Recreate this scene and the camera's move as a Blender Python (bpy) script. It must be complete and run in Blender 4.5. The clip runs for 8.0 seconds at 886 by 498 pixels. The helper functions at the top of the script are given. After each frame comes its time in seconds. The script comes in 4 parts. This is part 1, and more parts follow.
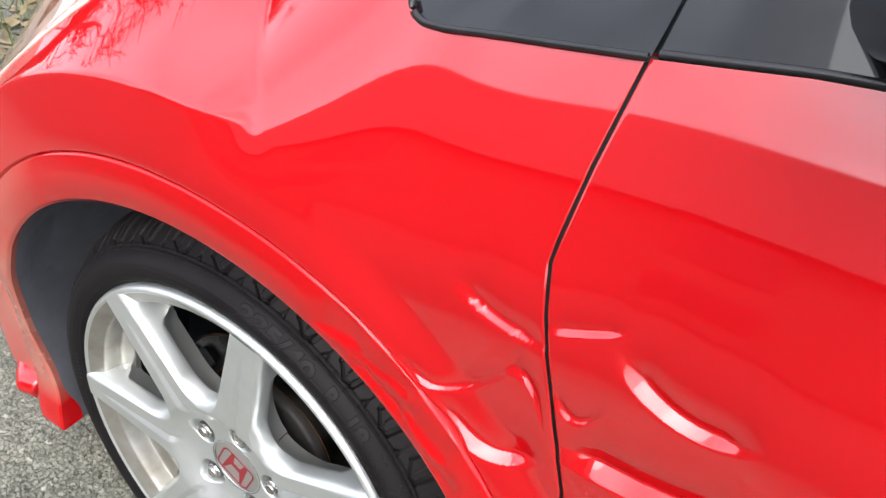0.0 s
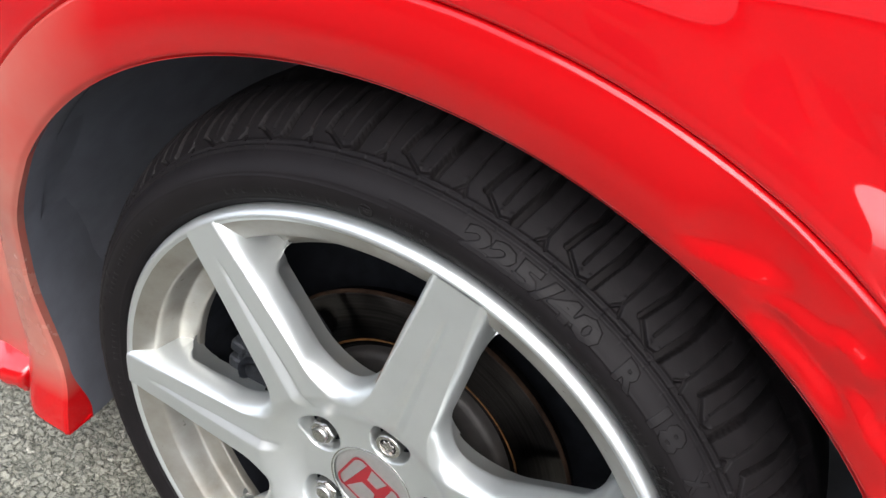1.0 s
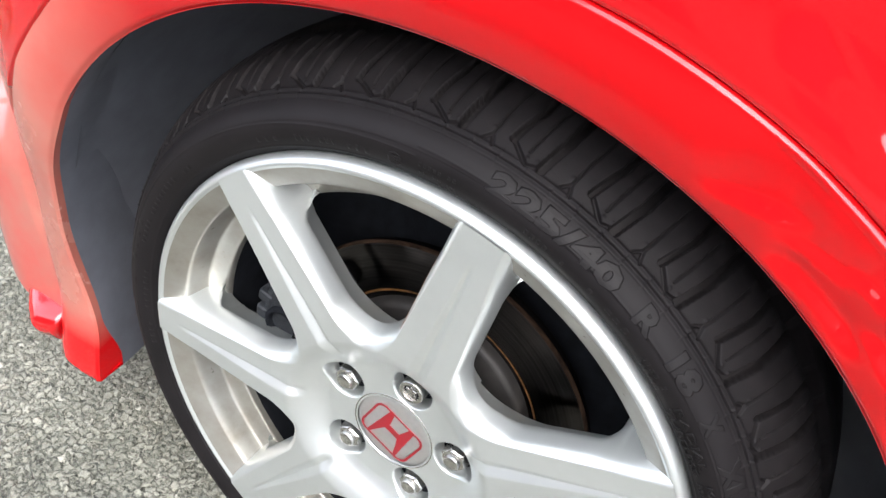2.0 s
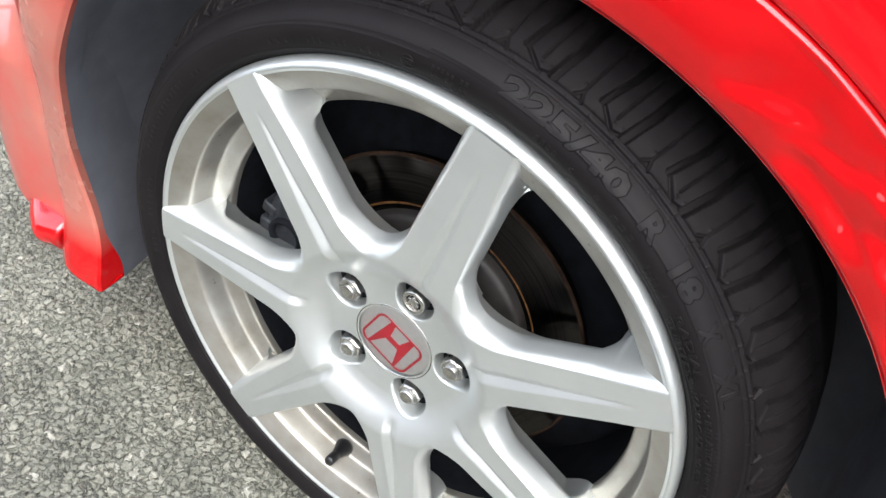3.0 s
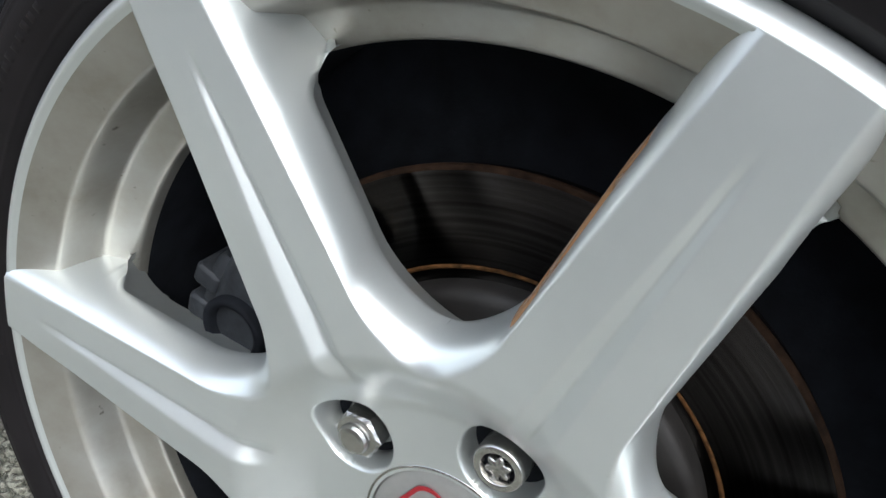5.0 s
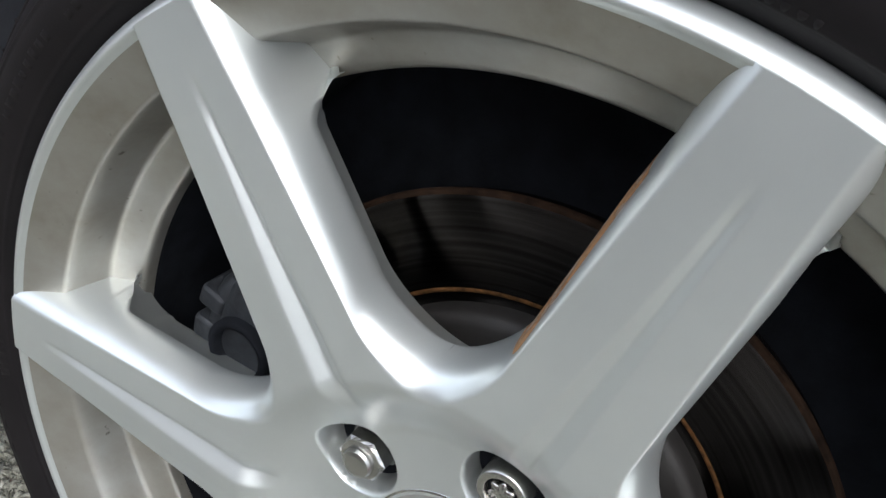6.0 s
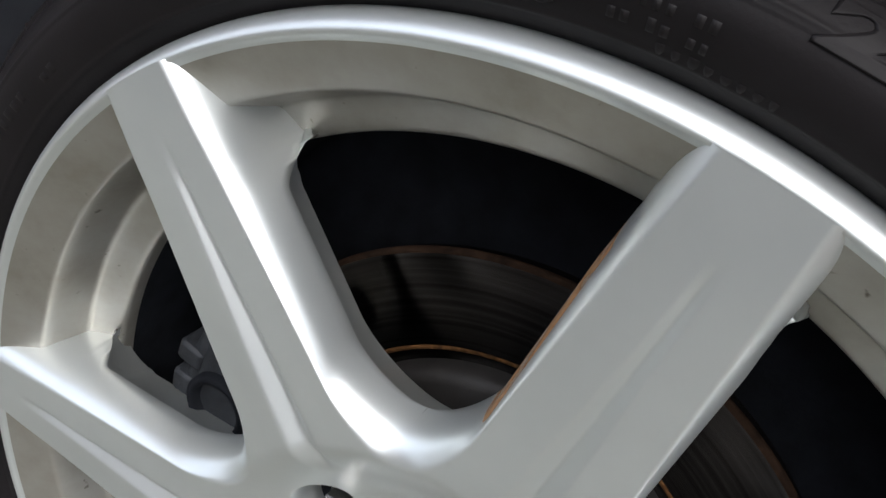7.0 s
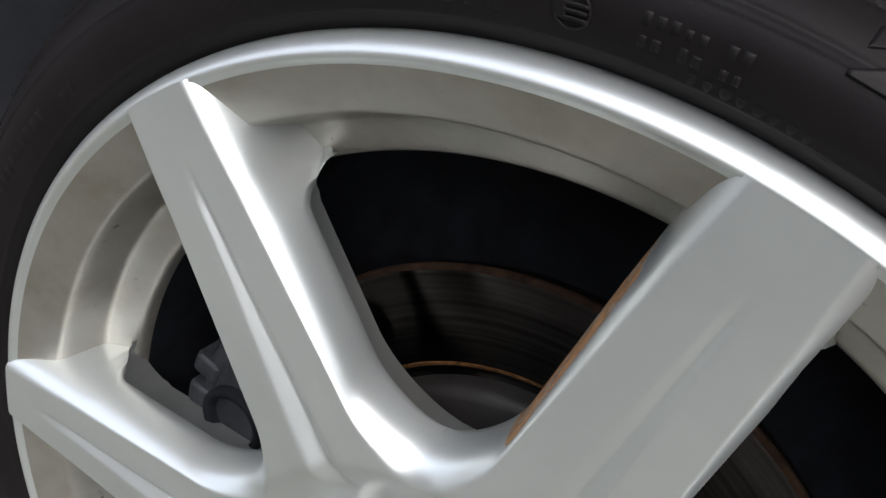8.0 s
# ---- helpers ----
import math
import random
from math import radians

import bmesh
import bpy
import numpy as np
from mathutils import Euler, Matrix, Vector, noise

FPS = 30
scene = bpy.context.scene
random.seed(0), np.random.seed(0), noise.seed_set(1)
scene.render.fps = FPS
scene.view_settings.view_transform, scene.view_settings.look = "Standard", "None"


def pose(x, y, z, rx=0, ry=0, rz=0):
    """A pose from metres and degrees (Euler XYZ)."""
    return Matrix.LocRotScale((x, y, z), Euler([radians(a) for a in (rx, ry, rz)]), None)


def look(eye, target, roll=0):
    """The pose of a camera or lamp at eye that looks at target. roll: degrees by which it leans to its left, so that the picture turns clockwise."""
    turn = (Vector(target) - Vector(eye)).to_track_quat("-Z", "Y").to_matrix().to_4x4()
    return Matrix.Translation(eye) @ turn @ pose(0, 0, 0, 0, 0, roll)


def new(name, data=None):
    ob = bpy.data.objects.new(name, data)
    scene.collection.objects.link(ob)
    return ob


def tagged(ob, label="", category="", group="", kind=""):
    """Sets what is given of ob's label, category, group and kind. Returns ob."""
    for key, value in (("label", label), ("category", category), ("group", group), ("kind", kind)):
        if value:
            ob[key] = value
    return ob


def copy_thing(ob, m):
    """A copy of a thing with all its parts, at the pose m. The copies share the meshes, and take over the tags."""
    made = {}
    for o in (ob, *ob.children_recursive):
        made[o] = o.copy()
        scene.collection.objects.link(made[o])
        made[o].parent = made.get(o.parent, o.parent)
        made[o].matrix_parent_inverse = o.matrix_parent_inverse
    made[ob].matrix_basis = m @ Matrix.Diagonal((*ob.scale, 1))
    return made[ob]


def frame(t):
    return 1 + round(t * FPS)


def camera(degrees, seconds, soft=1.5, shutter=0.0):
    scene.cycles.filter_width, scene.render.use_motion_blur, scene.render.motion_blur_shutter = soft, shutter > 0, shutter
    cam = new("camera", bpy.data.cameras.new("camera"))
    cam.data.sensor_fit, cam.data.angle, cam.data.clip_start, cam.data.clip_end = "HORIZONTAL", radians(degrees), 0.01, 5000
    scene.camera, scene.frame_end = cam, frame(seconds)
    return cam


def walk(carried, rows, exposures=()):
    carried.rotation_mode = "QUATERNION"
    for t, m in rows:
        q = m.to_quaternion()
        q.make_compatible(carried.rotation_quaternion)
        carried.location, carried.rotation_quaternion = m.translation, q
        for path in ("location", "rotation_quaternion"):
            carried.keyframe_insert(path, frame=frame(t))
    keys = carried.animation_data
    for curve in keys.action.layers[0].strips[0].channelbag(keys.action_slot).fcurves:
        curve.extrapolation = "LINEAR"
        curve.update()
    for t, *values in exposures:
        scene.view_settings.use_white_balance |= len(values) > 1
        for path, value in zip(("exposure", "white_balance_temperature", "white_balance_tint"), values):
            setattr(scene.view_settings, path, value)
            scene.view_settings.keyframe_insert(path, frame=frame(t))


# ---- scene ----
cam = camera(55.9, 8.0)
ROWS = [
    (0.0, 0.5249, -0.4058, 1.0968, 32.06, -35.46, 4.32),
    (0.2, 0.4085, -0.3803, 1.0480, 30.73, -36.73, 3.38),
    (0.5, 0.2809, -0.3823, 0.9428, 28.75, -36.89, 5.12),
    (0.8, 0.2245, -0.3740, 0.8713, 26.29, -34.93, 7.32),
    (1.0, 0.2075, -0.3618, 0.8513, 25.01, -35.19, 8.70),
    (1.5, 0.2025, -0.3457, 0.8491, 23.48, -34.98, 9.28),
    (2.0, 0.2142, -0.3821, 0.8463, 26.13, -37.24, 8.98),
    (2.2, 0.2095, -0.3901, 0.8468, 25.25, -38.47, 9.44),
    (3.3, 0.2333, -0.4054, 0.8220, 24.82, -41.19, 12.11),
    (3.5, 0.2472, -0.3956, 0.8157, 26.72, -41.27, 10.52),
    (4.0, 0.2049, -0.3057, 0.7119, 28.46, -40.03, 13.39),
    (4.5, 0.0676, -0.2305, 0.6142, 25.11, -32.44, 14.15),
    (4.7, 0.0596, -0.2150, 0.5980, 22.11, -32.57, 14.49),
    (5.8, 0.0600, -0.2090, 0.6015, 22.78, -31.19, 14.24),
    (6.0, 0.0592, -0.2094, 0.6036, 22.97, -31.70, 14.01),
    (6.5, 0.0594, -0.2000, 0.6091, 22.82, -30.71, 13.38),
    (7.0, 0.0620, -0.1992, 0.6155, 23.49, -29.83, 13.60),
    (7.5, 0.0597, -0.1973, 0.6141, 24.03, -29.04, 14.22),
    (8.0, 0.0535, -0.1983, 0.6205, 23.83, -30.09, 13.58),
]


def stand(x, y, z, yaw, pitch, roll):
    ahead = Vector((-math.sin(radians(yaw)) * math.cos(radians(pitch)), math.cos(radians(yaw)) * math.cos(radians(pitch)), math.sin(radians(pitch))))
    return look((x, y, z), Vector((x, y, z)) + ahead, roll)


EXPOSURES = [(0.0, 0.81, 6300, 10), (0.5, 0.5, 6250, 10), (1.0, 0.74, 6250, 10), (1.5, 1.05, 6250, 10), (2.0, 1.19, 6200, 10), (3.5, 0.84, 6200, 8), (4.0, 0.67, 6100, 7), (4.5, 0.64, 5950, 6), (6.0, 0.43, 6050, 8), (8.0, 0.25, 6250, 10)]
walk(cam, [(t, stand(*row)) for t, *row in ROWS], EXPOSURES)

# ---- sky and sun ----
world = bpy.data.worlds.new("sky")
scene.world = world
world.use_nodes = True
wn = world.node_tree
wn.nodes.clear()
sky = wn.nodes.new("ShaderNodeTexSky")
sky.sky_type, sky.sun_disc = "NISHITA", False
sky.sun_elevation, sky.sun_rotation = radians(50), radians(147)
sky.air_density, sky.dust_density, sky.ozone_density = 1.0, 5.6, 1.0
pale = wn.nodes.new("ShaderNodeHueSaturation")
pale.inputs["Saturation"].default_value = 0.92
back = wn.nodes.new("ShaderNodeBackground")
back.inputs["Strength"].default_value = 0.15
wout = wn.nodes.new("ShaderNodeOutputWorld")
wn.links.new(sky.outputs[0], pale.inputs["Color"])
cover = wn.nodes.new("ShaderNodeMix")
cover.data_type = "RGBA"
cover.inputs["Factor"].default_value, cover.inputs["B"].default_value = 0.65, (5.1, 5.2, 5.6, 1)
wn.links.new(pale.outputs[0], cover.inputs["A"])
cloud_at = wn.nodes.new("ShaderNodeTexCoord")
clouds = wn.nodes.new("ShaderNodeTexNoise")
clouds.inputs["Scale"].default_value, clouds.inputs["Detail"].default_value, clouds.inputs["Distortion"].default_value = 2.6, 6.0, 0.6
wn.links.new(cloud_at.outputs["Generated"], clouds.inputs["Vector"])
veil = wn.nodes.new("ShaderNodeMapRange")
veil.inputs["From Min"].default_value, veil.inputs["From Max"].default_value = 0.35, 0.65
veil.inputs["To Min"].default_value, veil.inputs["To Max"].default_value = 1.35, 2.3
wn.links.new(clouds.outputs[0], veil.inputs["Value"])
bright = wn.nodes.new("ShaderNodeVectorMath")
bright.operation = "SCALE"
wn.links.new(cover.outputs["Result"], bright.inputs[0])
wn.links.new(veil.outputs[0], bright.inputs["Scale"])
wn.links.new(bright.outputs[0], back.inputs[0])
wn.links.new(back.outputs[0], wout.inputs[0])
sun = new("sun", bpy.data.lights.new("sun", "SUN"))
sun.data.energy, sun.data.angle, sun.data.color = 1.4, radians(60), (1.0, 0.985, 0.96)
sun.matrix_world = look((2.0, -3.08, 4.67), (0, 0, 0.3))


# ---- materials ----
def material(name, base, rough=0.5, metal=0.0, coat=0.0, spec=0.5, coat_rough=0.03):
    m = bpy.data.materials.new(name)
    m.use_nodes = True
    b = m.node_tree.nodes["Principled BSDF"]
    b.inputs["Base Color"].default_value = (*base, 1)
    b.inputs["Roughness"].default_value = rough
    b.inputs["Metallic"].default_value = metal
    b.inputs["Coat Weight"].default_value = coat
    b.inputs["Coat Roughness"].default_value = coat_rough
    b.inputs["Specular IOR Level"].default_value = spec
    b.inputs["Coat IOR"].default_value = 1.85 if coat == 1.0 else 1.5
    return m, m.node_tree, b


def noise_node(nt, scale, detail=4.0, rough=0.55, coords="Object", stretch=None):
    tc = nt.nodes.new("ShaderNodeTexCoord")
    n = nt.nodes.new("ShaderNodeTexNoise")
    n.inputs["Scale"].default_value, n.inputs["Detail"].default_value, n.inputs["Roughness"].default_value = scale, detail, rough
    if stretch:
        mp = nt.nodes.new("ShaderNodeMapping")
        mp.inputs["Scale"].default_value = stretch
        nt.links.new(tc.outputs[coords], mp.inputs[0])
        nt.links.new(mp.outputs[0], n.inputs["Vector"])
    else:
        nt.links.new(tc.outputs[coords], n.inputs["Vector"])
    return n


def ramp(nt, fac, *stops):
    r = nt.nodes.new("ShaderNodeValToRGB")
    el = r.color_ramp.elements
    while len(el) < len(stops):
        el.new(0.5)
    for e, (p, c) in zip(el, stops):
        e.position, e.color = p, (*c, 1) if len(c) == 3 else c
    nt.links.new(fac, r.inputs[0])
    return r


def bumped(nt, b, height, strength, distance=0.001):
    n = nt.nodes.new("ShaderNodeBump")
    n.inputs["Strength"].default_value, n.inputs["Distance"].default_value = strength, distance
    nt.links.new(height, n.inputs["Height"])
    nt.links.new(n.outputs[0], b.inputs["Normal"])
    return n


def grey(v):
    return (v, v, v)


def paint_material():
    m, nt, b = material("red_paint", (0.66, 0.006, 0.012), 0.45, 0.0, 1.0, spec=0.0)
    n = noise_node(nt, 3.0, 3)
    r = ramp(nt, n.outputs[0], (0.3, (0.41, 0.0022, 0.0042)), (0.7, (0.47, 0.0026, 0.0056)))
    nt.links.new(r.outputs[0], b.inputs["Base Color"])
    peel = noise_node(nt, 350.0, 2)
    bumped(nt, b, peel.outputs[0], 0.02, 0.0005)
    return m


def dusty_paint_material():
    m, nt, b = material("dusty_red_paint", (0.5, 0.02, 0.02), 0.5, 0.0, 0.8, spec=0.2, coat_rough=0.10)
    n = noise_node(nt, 9.0, 6)
    r = ramp(nt, n.outputs[0], (0.35, (0.50, 0.075, 0.060)), (0.70, (0.42, 0.165, 0.125)))
    nt.links.new(r.outputs[0], b.inputs["Base Color"])
    return m


def flare_material():
    """Red paint with road dust over its forward, lower end."""
    m, nt, b = material("flare_paint", (0.66, 0.004, 0.006), 0.45, 0.0, 0.98, spec=0.0)
    tc = nt.nodes.new("ShaderNodeTexCoord")
    sep = nt.nodes.new("ShaderNodeSeparateXYZ")
    nt.links.new(tc.outputs["Object"], sep.inputs[0])
    where = nt.nodes.new("ShaderNodeMapRange")
    where.inputs["From Min"].default_value, where.inputs["From Max"].default_value = -0.20, -0.355
    nt.links.new(sep.outputs["X"], where.inputs["Value"])
    n = noise_node(nt, 16.0, 6)
    dust = nt.nodes.new("ShaderNodeMath")
    dust.operation = "MULTIPLY"
    amount = ramp(nt, n.outputs[0], (0.25, grey(0.62)), (0.65, grey(1.0)))
    rise = nt.nodes.new("ShaderNodeMapRange")
    rise.inputs["From Min"].default_value, rise.inputs["From Max"].default_value = 0.188, 0.232
    nt.links.new(sep.outputs["Z"], rise.inputs["Value"])
    both = nt.nodes.new("ShaderNodeMath")
    both.operation = "MULTIPLY"
    nt.links.new(where.outputs[0], both.inputs[0])
    nt.links.new(rise.outputs[0], both.inputs[1])
    nt.links.new(both.outputs[0], dust.inputs[0])
    nt.links.new(amount.outputs[0], dust.inputs[1])
    mix = ramp(nt, dust.outputs[0], (0.0, (0.46, 0.003, 0.0050)), (1.0, (0.42, 0.165, 0.125)))
    nt.links.new(mix.outputs[0], b.inputs["Base Color"])
    rough = nt.nodes.new("ShaderNodeMapRange")
    rough.inputs["To Min"].default_value, rough.inputs["To Max"].default_value = 0.03, 0.3
    nt.links.new(dust.outputs[0], rough.inputs["Value"])
    nt.links.new(rough.outputs[0], b.inputs["Coat Roughness"])
    return m


def silver_material():
    m, nt, b = material("silver_paint", (0.6, 0.6, 0.58), 0.36, 0.78, 0.3, coat_rough=0.16)
    n = noise_node(nt, 14.0, 6)
    r = ramp(nt, n.outputs[0], (0.3, (0.600, 0.630, 0.622)), (0.72, (0.675, 0.705, 0.695)))
    nt.links.new(r.outputs[0], b.inputs["Base Color"])
    fl = noise_node(nt, 2200.0, 2)
    bumped(nt, b, fl.outputs[0], 0.05, 0.0003)
    return m


def dusty_silver_material():
    """Silver paint under a thin uneven coat of beige road dust."""
    m, nt, b = material("dusty_silver", (0.5, 0.48, 0.44), 0.46, 0.82, 0.1, coat_rough=0.2)
    n = noise_node(nt, 22.0, 7, 0.62)
    r = ramp(nt, n.outputs[0], (0.28, (0.27, 0.250, 0.212)), (0.46, (0.345, 0.330, 0.290)), (0.75, (0.42, 0.415, 0.385)))
    spots = noise_node(nt, 150.0, 3)
    dark = ramp(nt, spots.outputs[0], (0.22, (0.25, 0.22, 0.18)), (0.30, (1.0, 1.0, 1.0)))
    mix = nt.nodes.new("ShaderNodeMix")
    mix.data_type, mix.blend_type = "RGBA", "MULTIPLY"
    mix.inputs["Factor"].default_value = 0.8
    nt.links.new(r.outputs[0], mix.inputs["A"])
    nt.links.new(dark.outputs[0], mix.inputs["B"])
    nt.links.new(mix.outputs["Result"], b.inputs["Base Color"])
    fl = noise_node(nt, 600.0, 3)
    bumped(nt, b, fl.outputs[0], 0.12, 0.0003)
    return m


def rubber_material():
    m, nt, b = material("tyre_rubber", grey(0.02), 0.58, spec=0.17)
    n = noise_node(nt, 25.0, 6)
    r = ramp(nt, n.outputs[0], (0.3, (0.0058, 0.0049, 0.0053)), (0.75, (0.0105, 0.0090, 0.0097)))
    # grey road dust on the running surface
    tc = nt.nodes.new("ShaderNodeTexCoord")
    sep = nt.nodes.new("ShaderNodeSeparateXYZ")
    nt.links.new(tc.outputs["Object"], sep.inputs[0])
    dust = ramp(nt, sep.outputs["Y"], (0.014, grey(0.0)), (0.040, grey(1.0)))
    g = ramp(nt, noise_node(nt, 90.0, 5).outputs[0], (0.3, (0.015, 0.0130, 0.0135)), (0.75, (0.029, 0.0255, 0.0258)))
    mix = nt.nodes.new("ShaderNodeMix")
    mix.data_type = "RGBA"
    nt.links.new(dust.outputs[0], mix.inputs[0])
    nt.links.new(r.outputs[0], mix.inputs[6])
    nt.links.new(g.outputs[0], mix.inputs[7])
    nt.links.new(mix.outputs[2], b.inputs["Base Color"])
    f = noise_node(nt, 700.0, 3)
    bumped(nt, b, f.outputs[0], 0.15, 0.0006)
    return m


def plain(name, base, rough, metal=0.0, scale=40.0, spread=0.25, bump=0.1, coat=0.0, spec=0.5):
    m, nt, b = material(name, base, rough, metal, coat, spec)
    n = noise_node(nt, scale, 5)
    lo, hi = tuple(c * (1 - spread) for c in base), tuple(min(1, c * (1 + spread)) for c in base)
    r = ramp(nt, n.outputs[0], (0.3, lo), (0.7, hi))
    nt.links.new(r.outputs[0], b.inputs["Base Color"])
    f = noise_node(nt, scale * 12, 3)
    bumped(nt, b, f.outputs[0], bump, 0.0006)
    return m


def asphalt_material():
    """Worn stone chips, each of its own tone, with dark bitumen in the joints."""
    m, nt, b = material("asphalt", grey(0.2), 0.8, spec=0.35)
    tc = nt.nodes.new("ShaderNodeTexCoord")
    wob = noise_node(nt, 120.0, 4)
    off = nt.nodes.new("ShaderNodeVectorMath")
    off.operation = "MULTIPLY_ADD"
    off.inputs[1].default_value, off.inputs[2].default_value = (0.022, 0.022, 0.0), (0, 0, 0)
    nt.links.new(wob.outputs["Color"], off.inputs[0])
    nt.links.new(tc.outputs["Object"], off.inputs[2])
    flat = nt.nodes.new("ShaderNodeVectorMath")
    flat.operation = "MULTIPLY"
    flat.inputs[1].default_value = (1, 1, 0)
    nt.links.new(off.outputs[0], flat.inputs[0])
    def cells(scale, feature):
        v = nt.nodes.new("ShaderNodeTexVoronoi")
        v.voronoi_dimensions, v.feature = "2D", feature
        v.inputs["Scale"].default_value = scale
        nt.links.new(flat.outputs[0], v.inputs["Vector"])
        return v
    edge, tone = cells(105.0, "DISTANCE_TO_EDGE"), cells(105.0, "F1")
    fine = cells(240.0, "DISTANCE_TO_EDGE")
    sep = nt.nodes.new("ShaderNodeSeparateColor")
    nt.links.new(tone.outputs["Color"], sep.inputs[0])
    stones = ramp(nt, sep.outputs[0], (0.0, (0.225, 0.226, 0.198)), (0.4, (0.268, 0.268, 0.236)), (0.8, (0.305, 0.304, 0.268)), (0.96, (0.36, 0.355, 0.315)), (1.0, (0.47, 0.46, 0.42)))
    joint = ramp(nt, edge.outputs["Distance"], (0.0, grey(0.16)), (0.05, grey(0.5)), (0.12, grey(1.0)))
    crack = ramp(nt, fine.outputs["Distance"], (0.0, grey(0.62)), (0.09, grey(1.0)))
    n = noise_node(nt, 4.5, 6)
    patch = ramp(nt, n.outputs[0], (0.30, (0.66, 0.67, 0.62)), (0.50, (0.95, 0.95, 0.87)), (0.66, (1.08, 1.07, 0.99)))
    grain = noise_node(nt, 900.0, 3)
    speck = ramp(nt, grain.outputs[0], (0.3, grey(0.72)), (0.7, grey(1.2)))
    last = stones.outputs[0]
    worn = noise_node(nt, 95.0, 3)
    some = ramp(nt, worn.outputs[0], (0.36, grey(0.45)), (0.58, grey(1.0)))
    # colour darkened from y -0.62 outward, to dim this ground's reflection
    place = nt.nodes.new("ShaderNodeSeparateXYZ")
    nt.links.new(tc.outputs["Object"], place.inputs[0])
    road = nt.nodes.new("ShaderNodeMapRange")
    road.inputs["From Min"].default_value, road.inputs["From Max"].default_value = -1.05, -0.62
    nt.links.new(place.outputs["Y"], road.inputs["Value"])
    dimmed = ramp(nt, road.outputs[0], (0.0, grey(0.25)), (1.0, grey(1.0)))
    for other in (joint, crack, patch, speck, dimmed):
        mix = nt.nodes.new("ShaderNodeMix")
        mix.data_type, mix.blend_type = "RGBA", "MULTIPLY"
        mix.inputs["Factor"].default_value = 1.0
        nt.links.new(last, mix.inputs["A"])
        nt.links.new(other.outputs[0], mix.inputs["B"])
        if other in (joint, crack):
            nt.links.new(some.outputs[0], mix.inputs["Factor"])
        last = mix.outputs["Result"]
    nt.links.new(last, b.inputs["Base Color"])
    hi = nt.nodes.new("ShaderNodeMapRange")
    hi.inputs["From Max"].default_value = 0.22
    nt.links.new(edge.outputs["Distance"], hi.inputs["Value"])
    add = nt.nodes.new("ShaderNodeMath")
    add.operation = "MULTIPLY_ADD"
    add.inputs[1].default_value = 0.35
    nt.links.new(grain.outputs[0], add.inputs[0])
    nt.links.new(hi.outputs[0], add.inputs[2])
    bumped(nt, b, add.outputs[0], 0.9, 0.0026)
    return m


RED, DUSTY, SILVER, RUBBER, ASPHALT = paint_material(), dusty_paint_material(), silver_material(), rubber_material(), asphalt_material()
FLARE, DUSTY_SILVER = flare_material(), dusty_silver_material()
# near black for rim barrel, backing plate, bore, pocket discs and key groove
DARK = plain("near_black", (0.0075, 0.0085, 0.011), 0.8, 0, 60, 0.4, 0.2, spec=0.12)
LINER = plain("liner_plastic", (0.095, 0.100, 0.118), 0.7, 0, 30, 0.14, 0.3)
TRIM = plain("black_trim", (0.012, 0.012, 0.013), 0.35, 0, 60, 0.2, 0.1)
GAP = plain("gap_black", (0.006, 0.006, 0.006), 0.8)
STEEL = plain("nut_steel", (0.55, 0.54, 0.52), 0.25, 1.0, 120, 0.2, 0.1)
RUST = plain("rust", (0.018, 0.010, 0.006), 0.9, 0, 180, 0.6, 0.5, spec=0.1)
RUST_BRIGHT = plain("orange_rust", (0.10, 0.048, 0.018), 0.85, 0, 260, 0.7, 0.6, spec=0.1)
CAST = plain("cast_iron", (0.030, 0.033, 0.038), 0.6, 0.4, 150, 0.35, 0.4)
CAPGREY = plain("cap_silver", (0.46, 0.46, 0.45), 0.36, 0.75, 200, 0.05, 0.03)
EMBLEM = plain("emblem_red", (0.23, 0.006, 0.013), 0.35, 0, 100, 0.1, 0.02, 0.2)
# peach base colour stands in for the warm reflection in a clear lens
LAMP = plain("lamp_lens", (0.42, 0.20, 0.13), 0.08, 0, 20, 0.4, 0.0, 1.0)
GLASS = plain("dark_glass", (0.01, 0.011, 0.013), 0.03, 0, 4, 0.1, 0.0)
STONEWALL = plain("brickwork", (0.18, 0.12, 0.095), 0.9, 0, 3, 0.3, 0.3)
TILE = plain("roof_tiles", (0.13, 0.115, 0.115), 0.8, 0, 3, 0.3, 0.3)
GLOSS_BLACK = plain("gloss_black", (0.012, 0.012, 0.014), 0.12, 0, 60, 0.2, 0.02, 0.5)
PALE_GREY = plain("pale_grey_plastic", (0.33, 0.34, 0.36), 0.4, 0, 60, 0.1, 0.05)
BARK = plain("bark", (0.035, 0.027, 0.022), 0.9, 0, 30, 0.3, 0.5)
PALE = plain("pale_plastic", (0.75, 0.55, 0.47), 0.3)
LITTER = plain("leaf_litter", (0.20, 0.16, 0.09), 0.9, 0, 20, 0.5, 0.4)
GRASS = plain("grass", (0.09, 0.11, 0.035), 0.8, 0, 6, 0.4, 0.1)


def stain_material():
    """A thin rusty run: brown where the noise is dense, clear elsewhere."""
    m, nt, b = material("rust_stain", (0.34, 0.18, 0.075), 0.7)
    n = noise_node(nt, 60.0, 5)
    r = ramp(nt, n.outputs[0], (0.32, grey(0.0)), (0.56, grey(0.9)))
    nt.links.new(r.outputs[0], b.inputs["Alpha"])
    return m


STAIN = stain_material()


